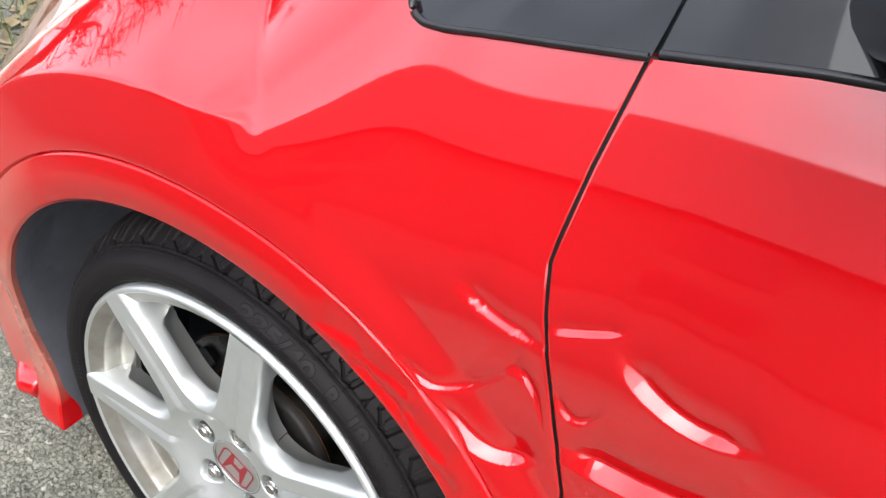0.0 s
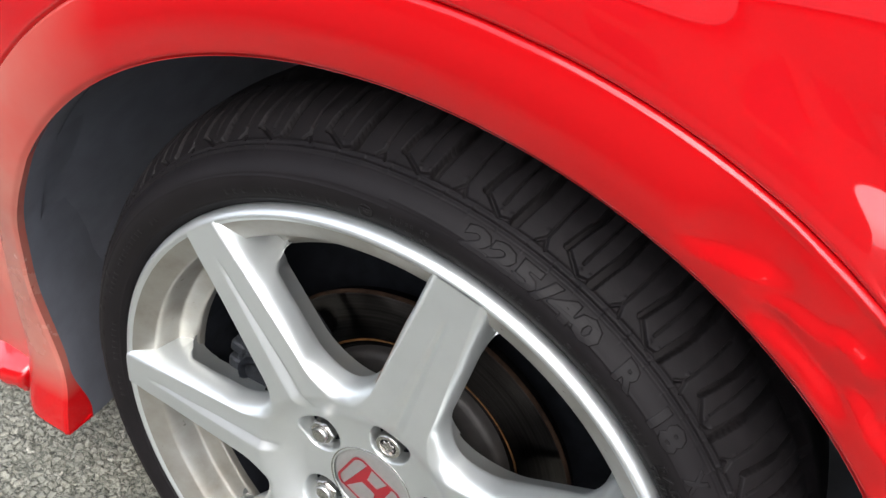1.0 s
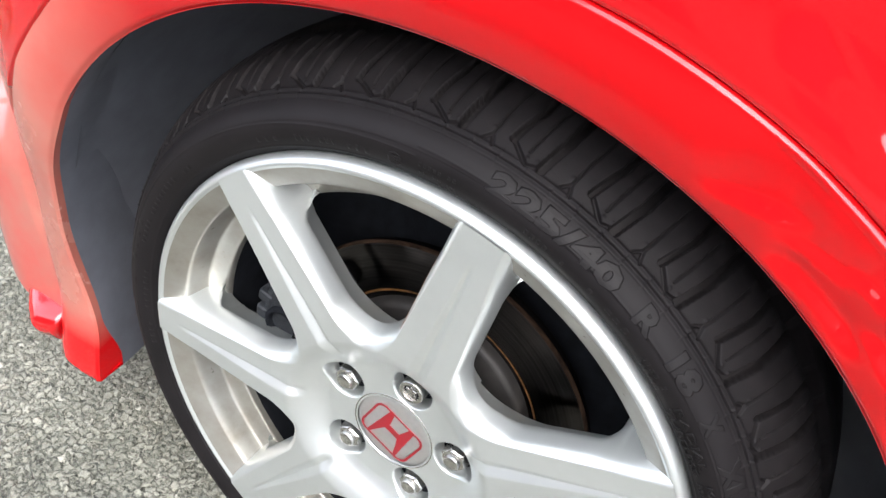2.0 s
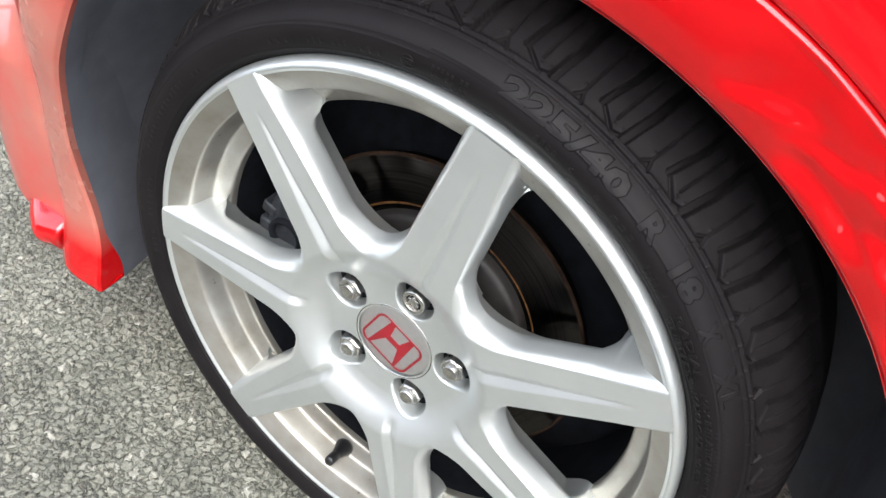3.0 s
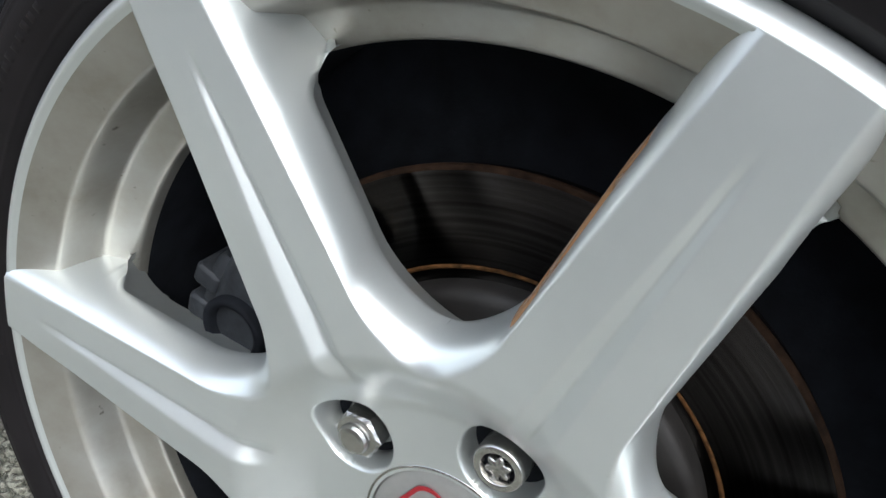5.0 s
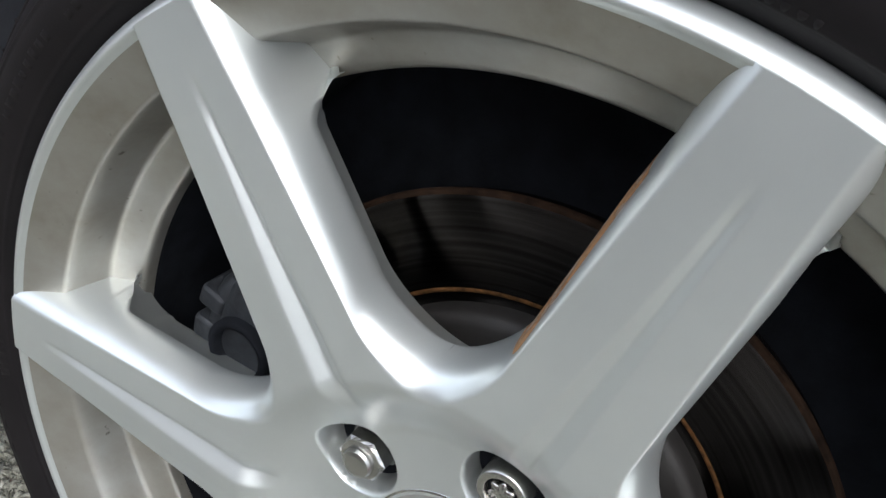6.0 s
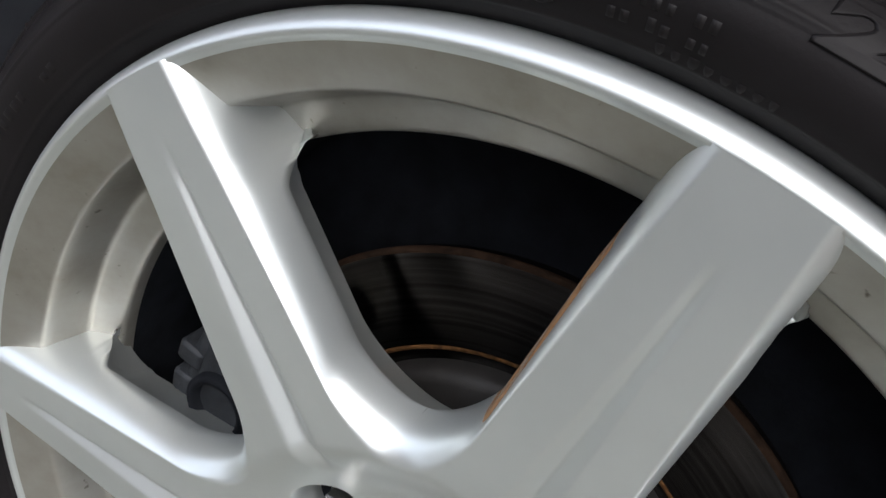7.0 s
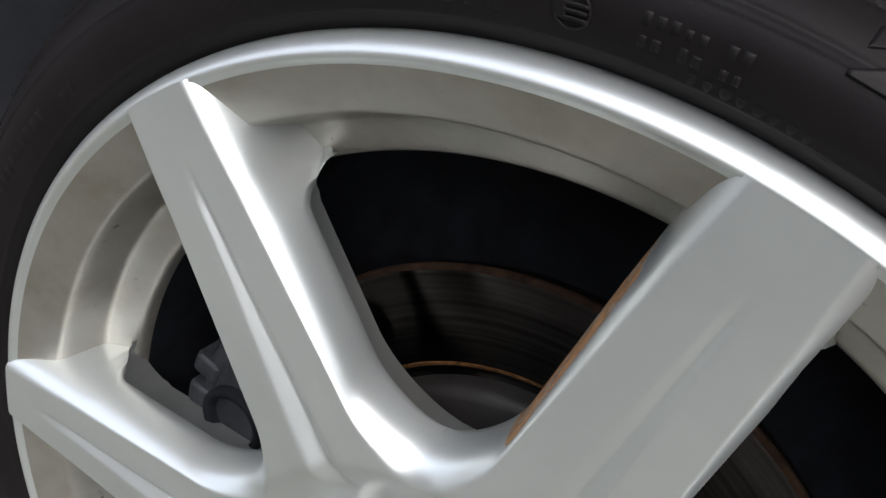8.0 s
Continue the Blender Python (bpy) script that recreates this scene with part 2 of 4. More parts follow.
def disc_material():
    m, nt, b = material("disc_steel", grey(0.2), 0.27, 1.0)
    tc = nt.nodes.new("ShaderNodeTexCoord")
    sep = nt.nodes.new("ShaderNodeSeparateXYZ")
    nt.links.new(tc.outputs["Object"], sep.inputs[0])
    hyp = nt.nodes.new("ShaderNodeCombineXYZ")
    nt.links.new(sep.outputs["X"], hyp.inputs["X"])
    rise = nt.nodes.new("ShaderNodeMath")
    rise.operation = "SUBTRACT"
    rise.inputs[1].default_value = 0.31
    nt.links.new(sep.outputs["Z"], rise.inputs[0])
    nt.links.new(rise.outputs[0], hyp.inputs["Y"])
    ln = nt.nodes.new("ShaderNodeVectorMath")
    ln.operation = "LENGTH"
    nt.links.new(hyp.outputs[0], ln.inputs[0])
    n = nt.nodes.new("ShaderNodeTexNoise")
    n.noise_dimensions = "1D"
    n.inputs["Scale"].default_value, n.inputs["Detail"].default_value = 420, 5
    nt.links.new(ln.outputs["Value"], n.inputs["W"])
    turn = nt.nodes.new("ShaderNodeTangent")
    turn.direction_type, turn.axis = "RADIAL", "Y"
    nt.links.new(turn.outputs[0], b.inputs["Tangent"])
    b.inputs["Anisotropic"].default_value, b.inputs["Anisotropic Rotation"].default_value = 0.95, 0.25
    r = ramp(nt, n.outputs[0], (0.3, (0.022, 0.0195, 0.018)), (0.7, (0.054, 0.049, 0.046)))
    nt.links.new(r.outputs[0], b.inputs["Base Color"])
    bumped(nt, b, n.outputs[0], 0.10, 0.0004)
    return m


DISC = disc_material()


# ---- mesh helpers ----
def mesh_of(name, verts, faces, mat, parent=None, label="", smooth=True):
    me = bpy.data.meshes.new(name)
    verts, faces = np.asarray(verts, np.float32), np.asarray(faces, np.int32)
    n, k = faces.shape
    me.vertices.add(len(verts))
    me.vertices.foreach_set("co", verts.ravel())
    me.loops.add(n * k)
    me.loops.foreach_set("vertex_index", faces.ravel())
    me.polygons.add(n)
    me.polygons.foreach_set("loop_start", np.arange(0, n * k, k, dtype=np.int32))
    me.materials.append(mat)
    if smooth:
        me.polygons.foreach_set("use_smooth", np.ones(n, bool))
    me.update(calc_edges=True)
    me.validate()
    ob = new(name, me)
    ob.parent = parent
    if label:
        ob["label"] = label
    return ob


def part(name, bm, mat, parent=None, label="", smooth=False):
    me = bpy.data.meshes.new(name)
    bm.to_mesh(me)
    bm.free()
    me.materials.append(mat)
    if smooth:
        me.polygons.foreach_set("use_smooth", [True] * len(me.polygons))
    ob = new(name, me)
    ob.parent = parent
    if label:
        ob["label"] = label
    return ob


def grid_faces(nu, nv, close_u=False, close_v=False, start=0, flip=False):
    iu = np.arange(nu if close_u else nu - 1)
    iv = np.arange(nv if close_v else nv - 1)
    a, b = np.meshgrid(iu, iv, indexing="ij")
    a2, b2 = (a + 1) % nu, (b + 1) % nv
    f = np.stack([a * nv + b, a2 * nv + b, a2 * nv + b2, a * nv + b2], -1).reshape(-1, 4) + start
    return f[:, ::-1] if flip else f


class Sheets:
    """Joins several grids of points into one mesh."""

    def __init__(self):
        self.v, self.f, self.n = [], [], 0

    def add(self, pts, close_u=False, close_v=False, flip=False):
        nu, nv = pts.shape[:2]
        self.f.append(grid_faces(nu, nv, close_u, close_v, self.n, flip))
        self.v.append(pts.reshape(-1, 3))
        self.n += nu * nv
        return self

    def make(self, name, mat, parent=None, label="", smooth=True):
        return mesh_of(name, np.concatenate(self.v), np.concatenate(self.f), mat, parent, label, smooth)


def ss(a, b, x):
    t = np.clip((x - a) / (b - a), 0, 1)
    return t * t * (3 - 2 * t)


AXLE = 0.31


def polar(r, phi, y):
    """Points from the radius and the angle clockwise from the top, seen from outside, about the axle."""
    r, phi, y = np.broadcast_arrays(r, phi, y)
    return np.stack([r * np.sin(phi), y, AXLE + r * np.cos(phi)], -1)


def revolve(profile, steps, a0=0.0, a1=2 * math.pi, closed=True):
    pr = np.array(profile)
    ang = np.linspace(a0, a1, steps, endpoint=not closed)
    return polar(pr[None, :, 0], ang[:, None], pr[None, :, 1])
# ---- the car ----
car = tagged(new("car"), "red hatchback car with dented front door and wing", "car")
wheel = new("wheel")
wheel.parent = car
wheel["label"] = "silver seven-spoke alloy wheel with a black road tyre"

SPOKE0 = radians(-38.43)
SECT = 2 * math.pi / 7


def bow(r, s, side=-1):
    """Half width of the window between two spokes: s = 0 at the crest of the bevel, 1 at the opening."""
    apex = 0.0935 + 0.0145 * s
    x = np.clip((r - apex) / 0.026, 0, 1)
    wide = (1 - s) * (0.0417 + 0.53 * (r - 0.144)) + s * (0.0409 + 0.47 * (r - 0.153))
    wide = wide + np.where(np.asarray(side) > 0, (0.0008 * s + 0.0004 * (1 - s)) * ss(0.125, 0.205, r), 0)
    return wide * np.sqrt(np.maximum(1 - (1 - x) ** 2, 0))


def spoke_edge(r, side=-1):
    """Half width of a spoke at the window; on its later side the outer corner of the window is rounded."""
    e = r * SECT / 2 - np.where(r > 0.108, bow(r, 1.0, side), 0)
    x = np.clip((r - 0.1965) / 0.0085, 0, 1)
    return e + np.where(np.asarray(side) > 0, 0.0070 * (1 - np.sqrt(1 - np.minimum(x, 0.975) ** 2)), 0) * ss(0.210, 0.2045, r)


def bevel_share(r, aw, side):
    """How far down the bevel a place lies, from 0 on the crest to 1 at the window."""
    b = np.maximum(r * SECT / 2 - aw, 0)
    lo, hi = np.zeros_like(b), np.ones_like(b)
    for _ in range(24):
        mid = (lo + hi) / 2
        inside = b < bow(r, mid, side) - 1e-9
        lo, hi = np.where(inside, mid, lo), np.where(inside, hi, mid)
    return np.where(b >= bow(r, 0.0, side) - 1e-9, 0.0, lo)


NUT_R, NUT0 = 0.05715, radians(-59.88)


def hub_depth(r, phi, w):
    """Depth of the cast face: spoke tops, bevels, hub bowl and nut pockets."""
    aw = np.abs(w)
    y = -0.0035 + 0.0 * r
    # crown of the spoke: a shallow V-shaped channel, running out at both ends
    fade = ss(0.080, 0.094, r) * ss(0.225, 0.200, r)
    width = 0.0028 + 0.0046 * ss(0.215, 0.098, r)
    cut = np.abs(w - 0.0008) / width
    y = y + fade * 0.68 * width * (0.5 * (1 - cut + np.sqrt((1 - cut) ** 2 + 0.004)))
    y = y + 0.0005 * fade * np.clip(aw / 0.018, 0, 1) ** 2
    # bevel down to the window
    s = bevel_share(r, aw, w)
    s0 = np.sqrt(s ** 2 + 0.03) - 0.1732
    y = y + 0.0105 * s0 + 0.0130 * s ** 7 + 0.0155 * ss(0.189, 0.206, r) * s ** 6 + 0.020 * ss(0.2035, 0.208, r) * s ** 9
    # hub bowl
    y = y + 0.0190 * ss(0.100, 0.064, r)
    # nut pockets
    d = (phi - NUT0 + math.pi / 5) % (2 * math.pi / 5) - math.pi / 5
    px, pr = r * np.sin(d), r * np.cos(d) - NUT_R
    out = np.where(pr > 0, pr * 0.88, pr)
    pd = np.hypot(px, out)
    y = y + 0.027 * ss(0.0182, 0.0160, pd)
    return y


def build_rim():
    sh = Sheets()
    rs = np.concatenate([np.linspace(0.0355, 0.092, 105), np.linspace(0.0926, 0.108, 26)[:-1], 0.108 + 0.012 * np.linspace(0, 1, 22) ** 2, np.linspace(0.1212, 0.190, 47)[:-1], np.linspace(0.190, 0.200, 21)[:-1], np.linspace(0.200, 0.2065, 53)[:-1], np.linspace(0.2065, 0.210, 9)[:-1], np.linspace(0.210, 0.2445, 24)])
    u = np.sin(np.linspace(-1, 1, 109) * math.pi / 2) * 0.35 + np.linspace(-1, 1, 109) * 0.65
    R, U = np.meshgrid(rs, u, indexing="ij")
    Wd = U * spoke_edge(R, U)
    for k in range(7):
        PH = SPOKE0 + k * SECT + Wd / R
        Y = hub_depth(R, PH, Wd)
        pts = polar(R, PH, Y)
        sh.add(pts)
        for col, fl in ((0, True), (-1, False)):
            sel = (rs >= 0.108 - 1e-9) & (rs <= 0.2046)
            r1, p1, y1 = rs[sel], PH[sel, col], Y[sel, col]
            q = np.stack([r1 * np.sin(p1), r1 * np.cos(p1)], -1)
            tg = np.gradient(q, axis=0)
            tg /= np.linalg.norm(tg, axis=1, keepdims=True)
            nq = np.stack([tg[:, 1], -tg[:, 0]], -1) * (1 if col == 0 else -1)
            steps = np.array([0, 0.001, 0.003, 0.012, 0.03])
            inset = np.array([0, 0.0012, 0.004, 0.0165, 0.024])
            flat = q[:, None] + nq[:, None] * inset[None, :, None] * (ss(0.2015, 0.190, r1) if col == 0 else 0.3 + 0.6 * ss(0.203, 0.195, r1))[:, None, None]
            full = ss(0.2015, 0.190, r1)
            deep = 0.03 * full + np.maximum(0.0455 - y1, 0.0005) * (1 - full)
            sh.add(np.stack([flat[..., 0], y1[:, None] + steps[None, :] / 0.03 * deep[:, None], AXLE + flat[..., 1]], -1), flip=fl)
    rim = [(0.2475, 0.020), (0.2490, 0.014), (0.2500, 0.0085), (0.2497, 0.0056), (0.2490, 0.0030), (0.2478, 0.0009), (0.2462, -0.0008), (0.2446, -0.0018), (0.2434, -0.0019), (0.2426, -0.0008),
           (0.2408, 0.0003), (0.236, 0.003), (0.230, 0.0065), (0.2255, 0.0093), (0.2243, 0.0102), (0.2236, 0.0116), (0.2225, 0.0155), (0.2205, 0.024), (0.2190, 0.0305), (0.2182, 0.0325), (0.2168, 0.0338),
           (0.212, 0.0365), (0.2065, 0.0392), (0.2045, 0.0402), (0.2036, 0.0412), (0.2032, 0.0425), (0.203, 0.048)]
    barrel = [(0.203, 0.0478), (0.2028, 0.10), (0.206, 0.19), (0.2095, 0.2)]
    Sheets().add(revolve(barrel, 180), close_u=True).make("rim_barrel", DARK, wheel, "inner barrel of the rim, near black")
    sh.add(revolve(rim[:11], 540), close_u=True)
    Sheets().add(revolve(rim[10:], 540), close_u=True).make("rim_dish", DUSTY_SILVER, wheel, "stepped dish of the rim under beige road dust")
    ob = sh.make("rim", SILVER, wheel, "silver painted cast alloy rim with seven spokes")
    bm = bmesh.new()
    bm.from_mesh(ob.data)
    bmesh.ops.remove_doubles(bm, verts=bm.verts[:], dist=3e-5)
    bm.to_mesh(ob.data)
    bm.free()
    return ob


rim_ob = build_rim()


def build_stain():
    # rusty run along the window's edge on the second spoke
    rs = np.linspace(0.128, 0.2035, 60)
    u = np.linspace(-1.0, -0.90, 8)
    R, U = np.meshgrid(rs, u, indexing="ij")
    Wd = U * spoke_edge(R, U)
    PH = SPOKE0 + SECT + Wd / R
    Sheets().add(polar(R, PH, hub_depth(R, PH, Wd) - 0.0003)).make("rust_stain", STAIN, wheel, "brown rusty run along a spoke's edge")


build_stain()


def build_centre():
    cap = [(0.0, 0.0150), (0.020, 0.0151), (0.030, 0.0156), (0.0345, 0.0162), (0.0362, 0.0172), (0.0366, 0.019), (0.0366, 0.03)]
    sh = Sheets().add(revolve(cap, 96), close_u=True)
    sh.make("centre_cap", CAPGREY, wheel, "round silver hub cap")
    ring = [(0.0364, 0.017), (0.0371, 0.0152), (0.0378, 0.0150), (0.0384, 0.0158), (0.0386, 0.019)]
    Sheets().add(revolve(ring, 96), close_u=True).make("cap_ring", STEEL, wheel, "thin bright ring round the hub cap")


def face_plate(name, outlines, y, mat, parent, turn, label="", depth=0.0006):
    """A flat raised shape from closed outlines in cap coordinates."""
    bm = bmesh.new()
    c, s = math.cos(turn), math.sin(turn)
    for loop in outlines:
        front = [bm.verts.new((px * c + pz * s, y, AXLE - px * s + pz * c)) for px, pz in loop]
        rear = [bm.verts.new((v.co.x, y + depth, v.co.z)) for v in front]
        bm.faces.new(front)
        for i in range(len(front)):
            j = (i + 1) % len(front)
            bm.faces.new((front[i], rear[i], rear[j], front[j]))
    bmesh.ops.remove_doubles(bm, verts=bm.verts[:], dist=2e-5)
    bmesh.ops.triangulate(bm, faces=[f for f in bm.faces if len(f.verts) > 4])
    bmesh.ops.recalc_face_normals(bm, faces=bm.faces[:])
    return part(name, bm, mat, parent, label)


def build_emblem():
    """Plain red shapes on the cap: a rounded frame and two waisted bars."""
    turn = radians(26.0)
    def rrect(hx, hz, rad, n=8):
        pts = []
        for cx, cz, a0 in ((hx - rad, hz - rad, 0), (-hx + rad, hz - rad, 90), (-hx + rad, -hz + rad, 180), (hx - rad, -hz + rad, 270)):
            for i in range(n + 1):
                a = radians(a0 + 90 * i / n)
                pts.append((cx + rad * math.cos(a), cz + rad * math.sin(a)))
        return pts
    shift = lambda loop: [(px, pz - 0.0020) for px, pz in loop]
    outer, inner = shift(rrect(0.0256, 0.0212, 0.0085)), shift(rrect(0.0236, 0.0198, 0.0072))
    quads = []
    for i in range(len(outer)):
        j = (i + 1) % len(outer)
        quads.append([outer[i], outer[j], inner[j], inner[i]])
    face_plate("emblem_frame", quads, 0.0143, EMBLEM, wheel, turn, "red rounded frame on the hub cap")
    shape = []
    zs = [-0.0220 + 0.0395 * i / 20 for i in range(21)]
    out = lambda z: float(np.interp(z, [-0.022, 0.0175], [0.0163, 0.0134]))
    inn = lambda z: float(np.interp(z, [-0.022, -0.010, -0.002, 0.0045, 0.0175], [0.0138, 0.0098, 0.0068, 0.0054, 0.0083]))
    for side in (-1, 1):
        for a, b in zip(zs, zs[1:]):
            shape.append([(side * inn(a), a), (side * out(a), a), (side * out(b), b), (side * inn(b), b)])
    zc = [z for z in zs if -0.0030 < z < 0.0050]
    for a, b in zip(zc, zc[1:]):
        shape.append([(-inn(a), a), (inn(a), a), (inn(b), b), (-inn(b), b)])
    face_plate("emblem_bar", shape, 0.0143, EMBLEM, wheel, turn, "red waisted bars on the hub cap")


def build_nut():
    bm = bmesh.new()
    def ring(rad, y, n=24, hexa=0.0):
        vs = []
        for i in range(n):
            a = 2 * math.pi * i / n
            k = rad
            if hexa:
                k = rad / max(math.cos((a % (math.pi / 3)) - math.pi / 6), 1e-6) * hexa + rad * (1 - hexa)
            vs.append(bm.verts.new((k * math.sin(a), y, k * math.cos(a))))
        return vs
    rows = [ring(0.0002, -0.0010), ring(0.0045, -0.0012), ring(0.0060, -0.0006), ring(0.0066, 0.0008), ring(0.0068, 0.0026), ring(0.0088, 0.0030, hexa=0.2), ring(0.0094, 0.0042, hexa=1), ring(0.0094, 0.0135, hexa=1),
            ring(0.0112, 0.0150), ring(0.0114, 0.018), ring(0.008, 0.024)]
    for a, b in zip(rows, rows[1:]):
        for i in range(24):
            j = (i + 1) % 24
            bm.faces.new((a[i], a[j], b[j], b[i]))
    bm.faces.new(rows[0])
    bmesh.ops.recalc_face_normals(bm, faces=bm.faces[:])
    me = bpy.data.meshes.new("lug_nut")
    bm.to_mesh(me)
    bm.free()
    me.materials.append(STEEL)
    for k in range(5):
        a = NUT0 + k * 2 * math.pi / 5
        # near-black disc near each pocket's bottom, the recess's shade put into its colour
        floor = Sheets().add(revolve([(0.0, 0.0), (0.0150, 0.0), (0.0175, -0.003)], 40), close_u=True).make("pocket_shade", DARK, wheel, "near-black disc for the shade in a nut pocket")
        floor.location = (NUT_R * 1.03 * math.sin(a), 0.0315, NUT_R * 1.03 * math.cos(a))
    for k in (0, 2, 3, 4):
        ob = new("lug_nut", me)
        a = NUT0 + k * 2 * math.pi / 5
        ob.parent = wheel
        ob.matrix_basis = Matrix.Translation((NUT_R * math.sin(a), 0.0120, AXLE + NUT_R * math.cos(a))) @ Matrix.Rotation(0.35 + k * 0.7, 4, "Y") @ Matrix.Scale(1.08, 4)
        ob["label"] = "steel hexagon wheel nut"
    # locking nut: a round collar with a star standing in a dark key groove
    n = 72
    ang = np.linspace(0, 2 * math.pi, n, endpoint=False)
    star = 0.0044 + 0.0010 * np.cos(6 * ang)
    def lathe(name, loops, mat, parent, label):
        pts = np.stack([np.stack([r * np.sin(ang), np.full(n, y), r * np.cos(ang)], -1) for r, y in loops], 1)
        return Sheets().add(pts, close_u=True).make(name, mat, parent, label, smooth=False)
    one = np.ones(n)
    ob = lathe("locking_nut", [(0.0067 * one, 0.006), (0.0067 * one, 0.0004), (0.0070 * one, 0.0), (0.0092 * one, 0.0), (0.0098 * one, 0.0007), (0.0101 * one, 0.0025), (0.0101 * one, 0.02)], STEEL, wheel, "round locking wheel nut with a star-shaped key")
    star_ob = lathe("key_star", [(0.0002 * one, 0.0004), (star * 0.94, 0.0004), (star, 0.0009), (star, 0.006)], STEEL, wheel, "steel star in the key hole")
    # near-black floor under the star, the groove's shade as colour
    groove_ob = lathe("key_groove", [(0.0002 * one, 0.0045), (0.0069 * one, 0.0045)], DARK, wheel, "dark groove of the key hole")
    a = NUT0 + 2 * math.pi / 5
    for piece in (ob, star_ob, groove_ob):
        piece.matrix_basis = Matrix.Translation((NUT_R * math.sin(a), 0.0130, AXLE + NUT_R * math.cos(a))) @ Matrix.Scale(1.08, 4)


def tube(bm_sheets, path, radii, n=14):
    path = [Vector(p) for p in path]
    rings = []
    for i, p in enumerate(path):
        d = (path[min(i + 1, len(path) - 1)] - path[max(i - 1, 0)]).normalized()
        a = d.orthogonal().normalized()
        b = d.cross(a)
        rings.append([p + radii[i] * (math.cos(2 * math.pi * k / n) * a + math.sin(2 * math.pi * k / n) * b) for k in range(n)])
    bm_sheets.add(np.array([[tuple(v) for v in ring] for ring in rings]), close_v=True)
    return bm_sheets


def build_valve():
    a = radians(-168.0)
    at = lambda r, y: (r * math.sin(a), y, AXLE + r * math.cos(a))
    b0, tip = Vector(at(0.2150, 0.0345)), Vector(at(0.2025, 0.003))
    pts = [b0.lerp(tip, k) for k in (0.0, 0.02, 0.10, 0.22, 0.40, 0.5, 0.53, 0.60, 0.95, 1.0, 1.001)]
    sh = tube(Sheets(), pts, [0.0094, 0.0100, 0.0096, 0.0080, 0.0062, 0.0055, 0.0050, 0.0053, 0.0051, 0.0042, 0.0005], 20)
    sh.make("valve", TRIM, wheel, "black rubber tyre valve with cap")


SIDE = [(0.2470, 0.016), (0.2500, 0.009), (0.2525, 0.0052), (0.2560, 0.0018), (0.2610, -0.0010), (0.2665, -0.0026), (0.2720, -0.0030), (0.2775, -0.0012), (0.2825, 0.0030), (0.2862, 0.0078), (0.2885, 0.0112), (0.2920, 0.0160),
        (0.2970, 0.0222), (0.3020, 0.0290), (0.3065, 0.0370), (0.3105, 0.0480), (0.3140, 0.0620), (0.3162, 0.0800), (0.3175, 0.1000), (0.3177, 0.1120), (0.3160, 0.145), (0.3105, 0.178), (0.2970, 0.205), (0.272, 0.221), (0.25, 0.205)]
PITCHES = 33


def seg(ax, ay, bx, by, x, y):
    """Distance from points to a segment."""
    dx, dy = bx - ax, by - ay
    t = np.clip(((x - ax) * dx + (y - ay) * dy) / (dx * dx + dy * dy), 0, 1)
    return np.hypot(x - ax - t * dx, y - ay - t * dy)


def tread_cut(phi, y):
    """How deep the tread is cut at an angle and an axial place."""
    pitch = 2 * math.pi / PITCHES
    a = (phi - radians(2.0)) / pitch
    a = a - np.round(a)
    x = a * pitch * 0.300
    P = pitch * 0.300
    cut = np.zeros_like(x)
    def groove(pts, width, depth, wrap=0.0):
        nonlocal cut
        for (ax, ay), (bx, by) in zip(pts, pts[1:]):
            for off in (-1, 0, 1):
                d = seg((ax + off) * P, ay * 1.15, (bx + off) * P, by * 1.15, x, y * 1.15)
                cut = np.maximum(cut, depth * ss(width * 0.5 + 0.0004, width * 0.5 - 0.0005, d))
    groove([(-0.30, 0.0240), (-0.20, 0.048), (-0.16, 0.085)], 0.0042, 0.0060)
    groove([(-0.30, 0.0240), (-0.04, 0.0158), (0.13, 0.0182)], 0.0022, 0.0034)
    groove([(0.13, 0.0182), (0.20, 0.038), (0.26, 0.085)], 0.0062, 0.0080)
    groove([(-0.07, 0.0225), (0.00, 0.060)], 0.0014, 0.0026)
    groove([(0.41, 0.0172), (0.485, 0.0210), (0.545, 0.0155)], 0.0018, 0.0026)
    groove([(0.485, 0.0210), (0.545, 0.060)], 0.0014, 0.0026)
    rim_groove = np.maximum(ss(0.006, 0.0045, np.abs(y - 0.083)), ss(0.006, 0.0045, np.abs(y - 0.122)))
    nib = np.exp(-((x + 0.06 * P) ** 2 + (y - 0.0190) ** 2) / 0.0011 ** 2) + np.exp(-((x - 0.06 * P) ** 2 + (y - 0.0200) ** 2) / 0.0011 ** 2) + np.exp(-((x - 0.46 * P) ** 2 + (y - 0.0240) ** 2) / 0.0011 ** 2)
    return np.maximum(cut, 0.006 * rim_groove) - 0.0008 * nib


def resample(ctrl, n):
    c = np.array(ctrl)
    for _ in range(3):
        q, r = c[:-1] * 0.75 + c[1:] * 0.25, c[:-1] * 0.25 + c[1:] * 0.75
        c = np.concatenate([c[:1], np.stack([q, r], 1).reshape(-1, 2), c[-1:]])
    d = np.r_[0, np.cumsum(np.hypot(*np.diff(c, axis=0).T))]
    return c, d


TYRE_C, TYRE_D = resample(SIDE, 0)


def side_y(r):
    """Depth of the tyre's outer wall at a radius up to the shoulder."""
    k = np.argmax(TYRE_C[:, 0])
    return np.interp(r, TYRE_C[:k, 0], TYRE_C[:k, 1])


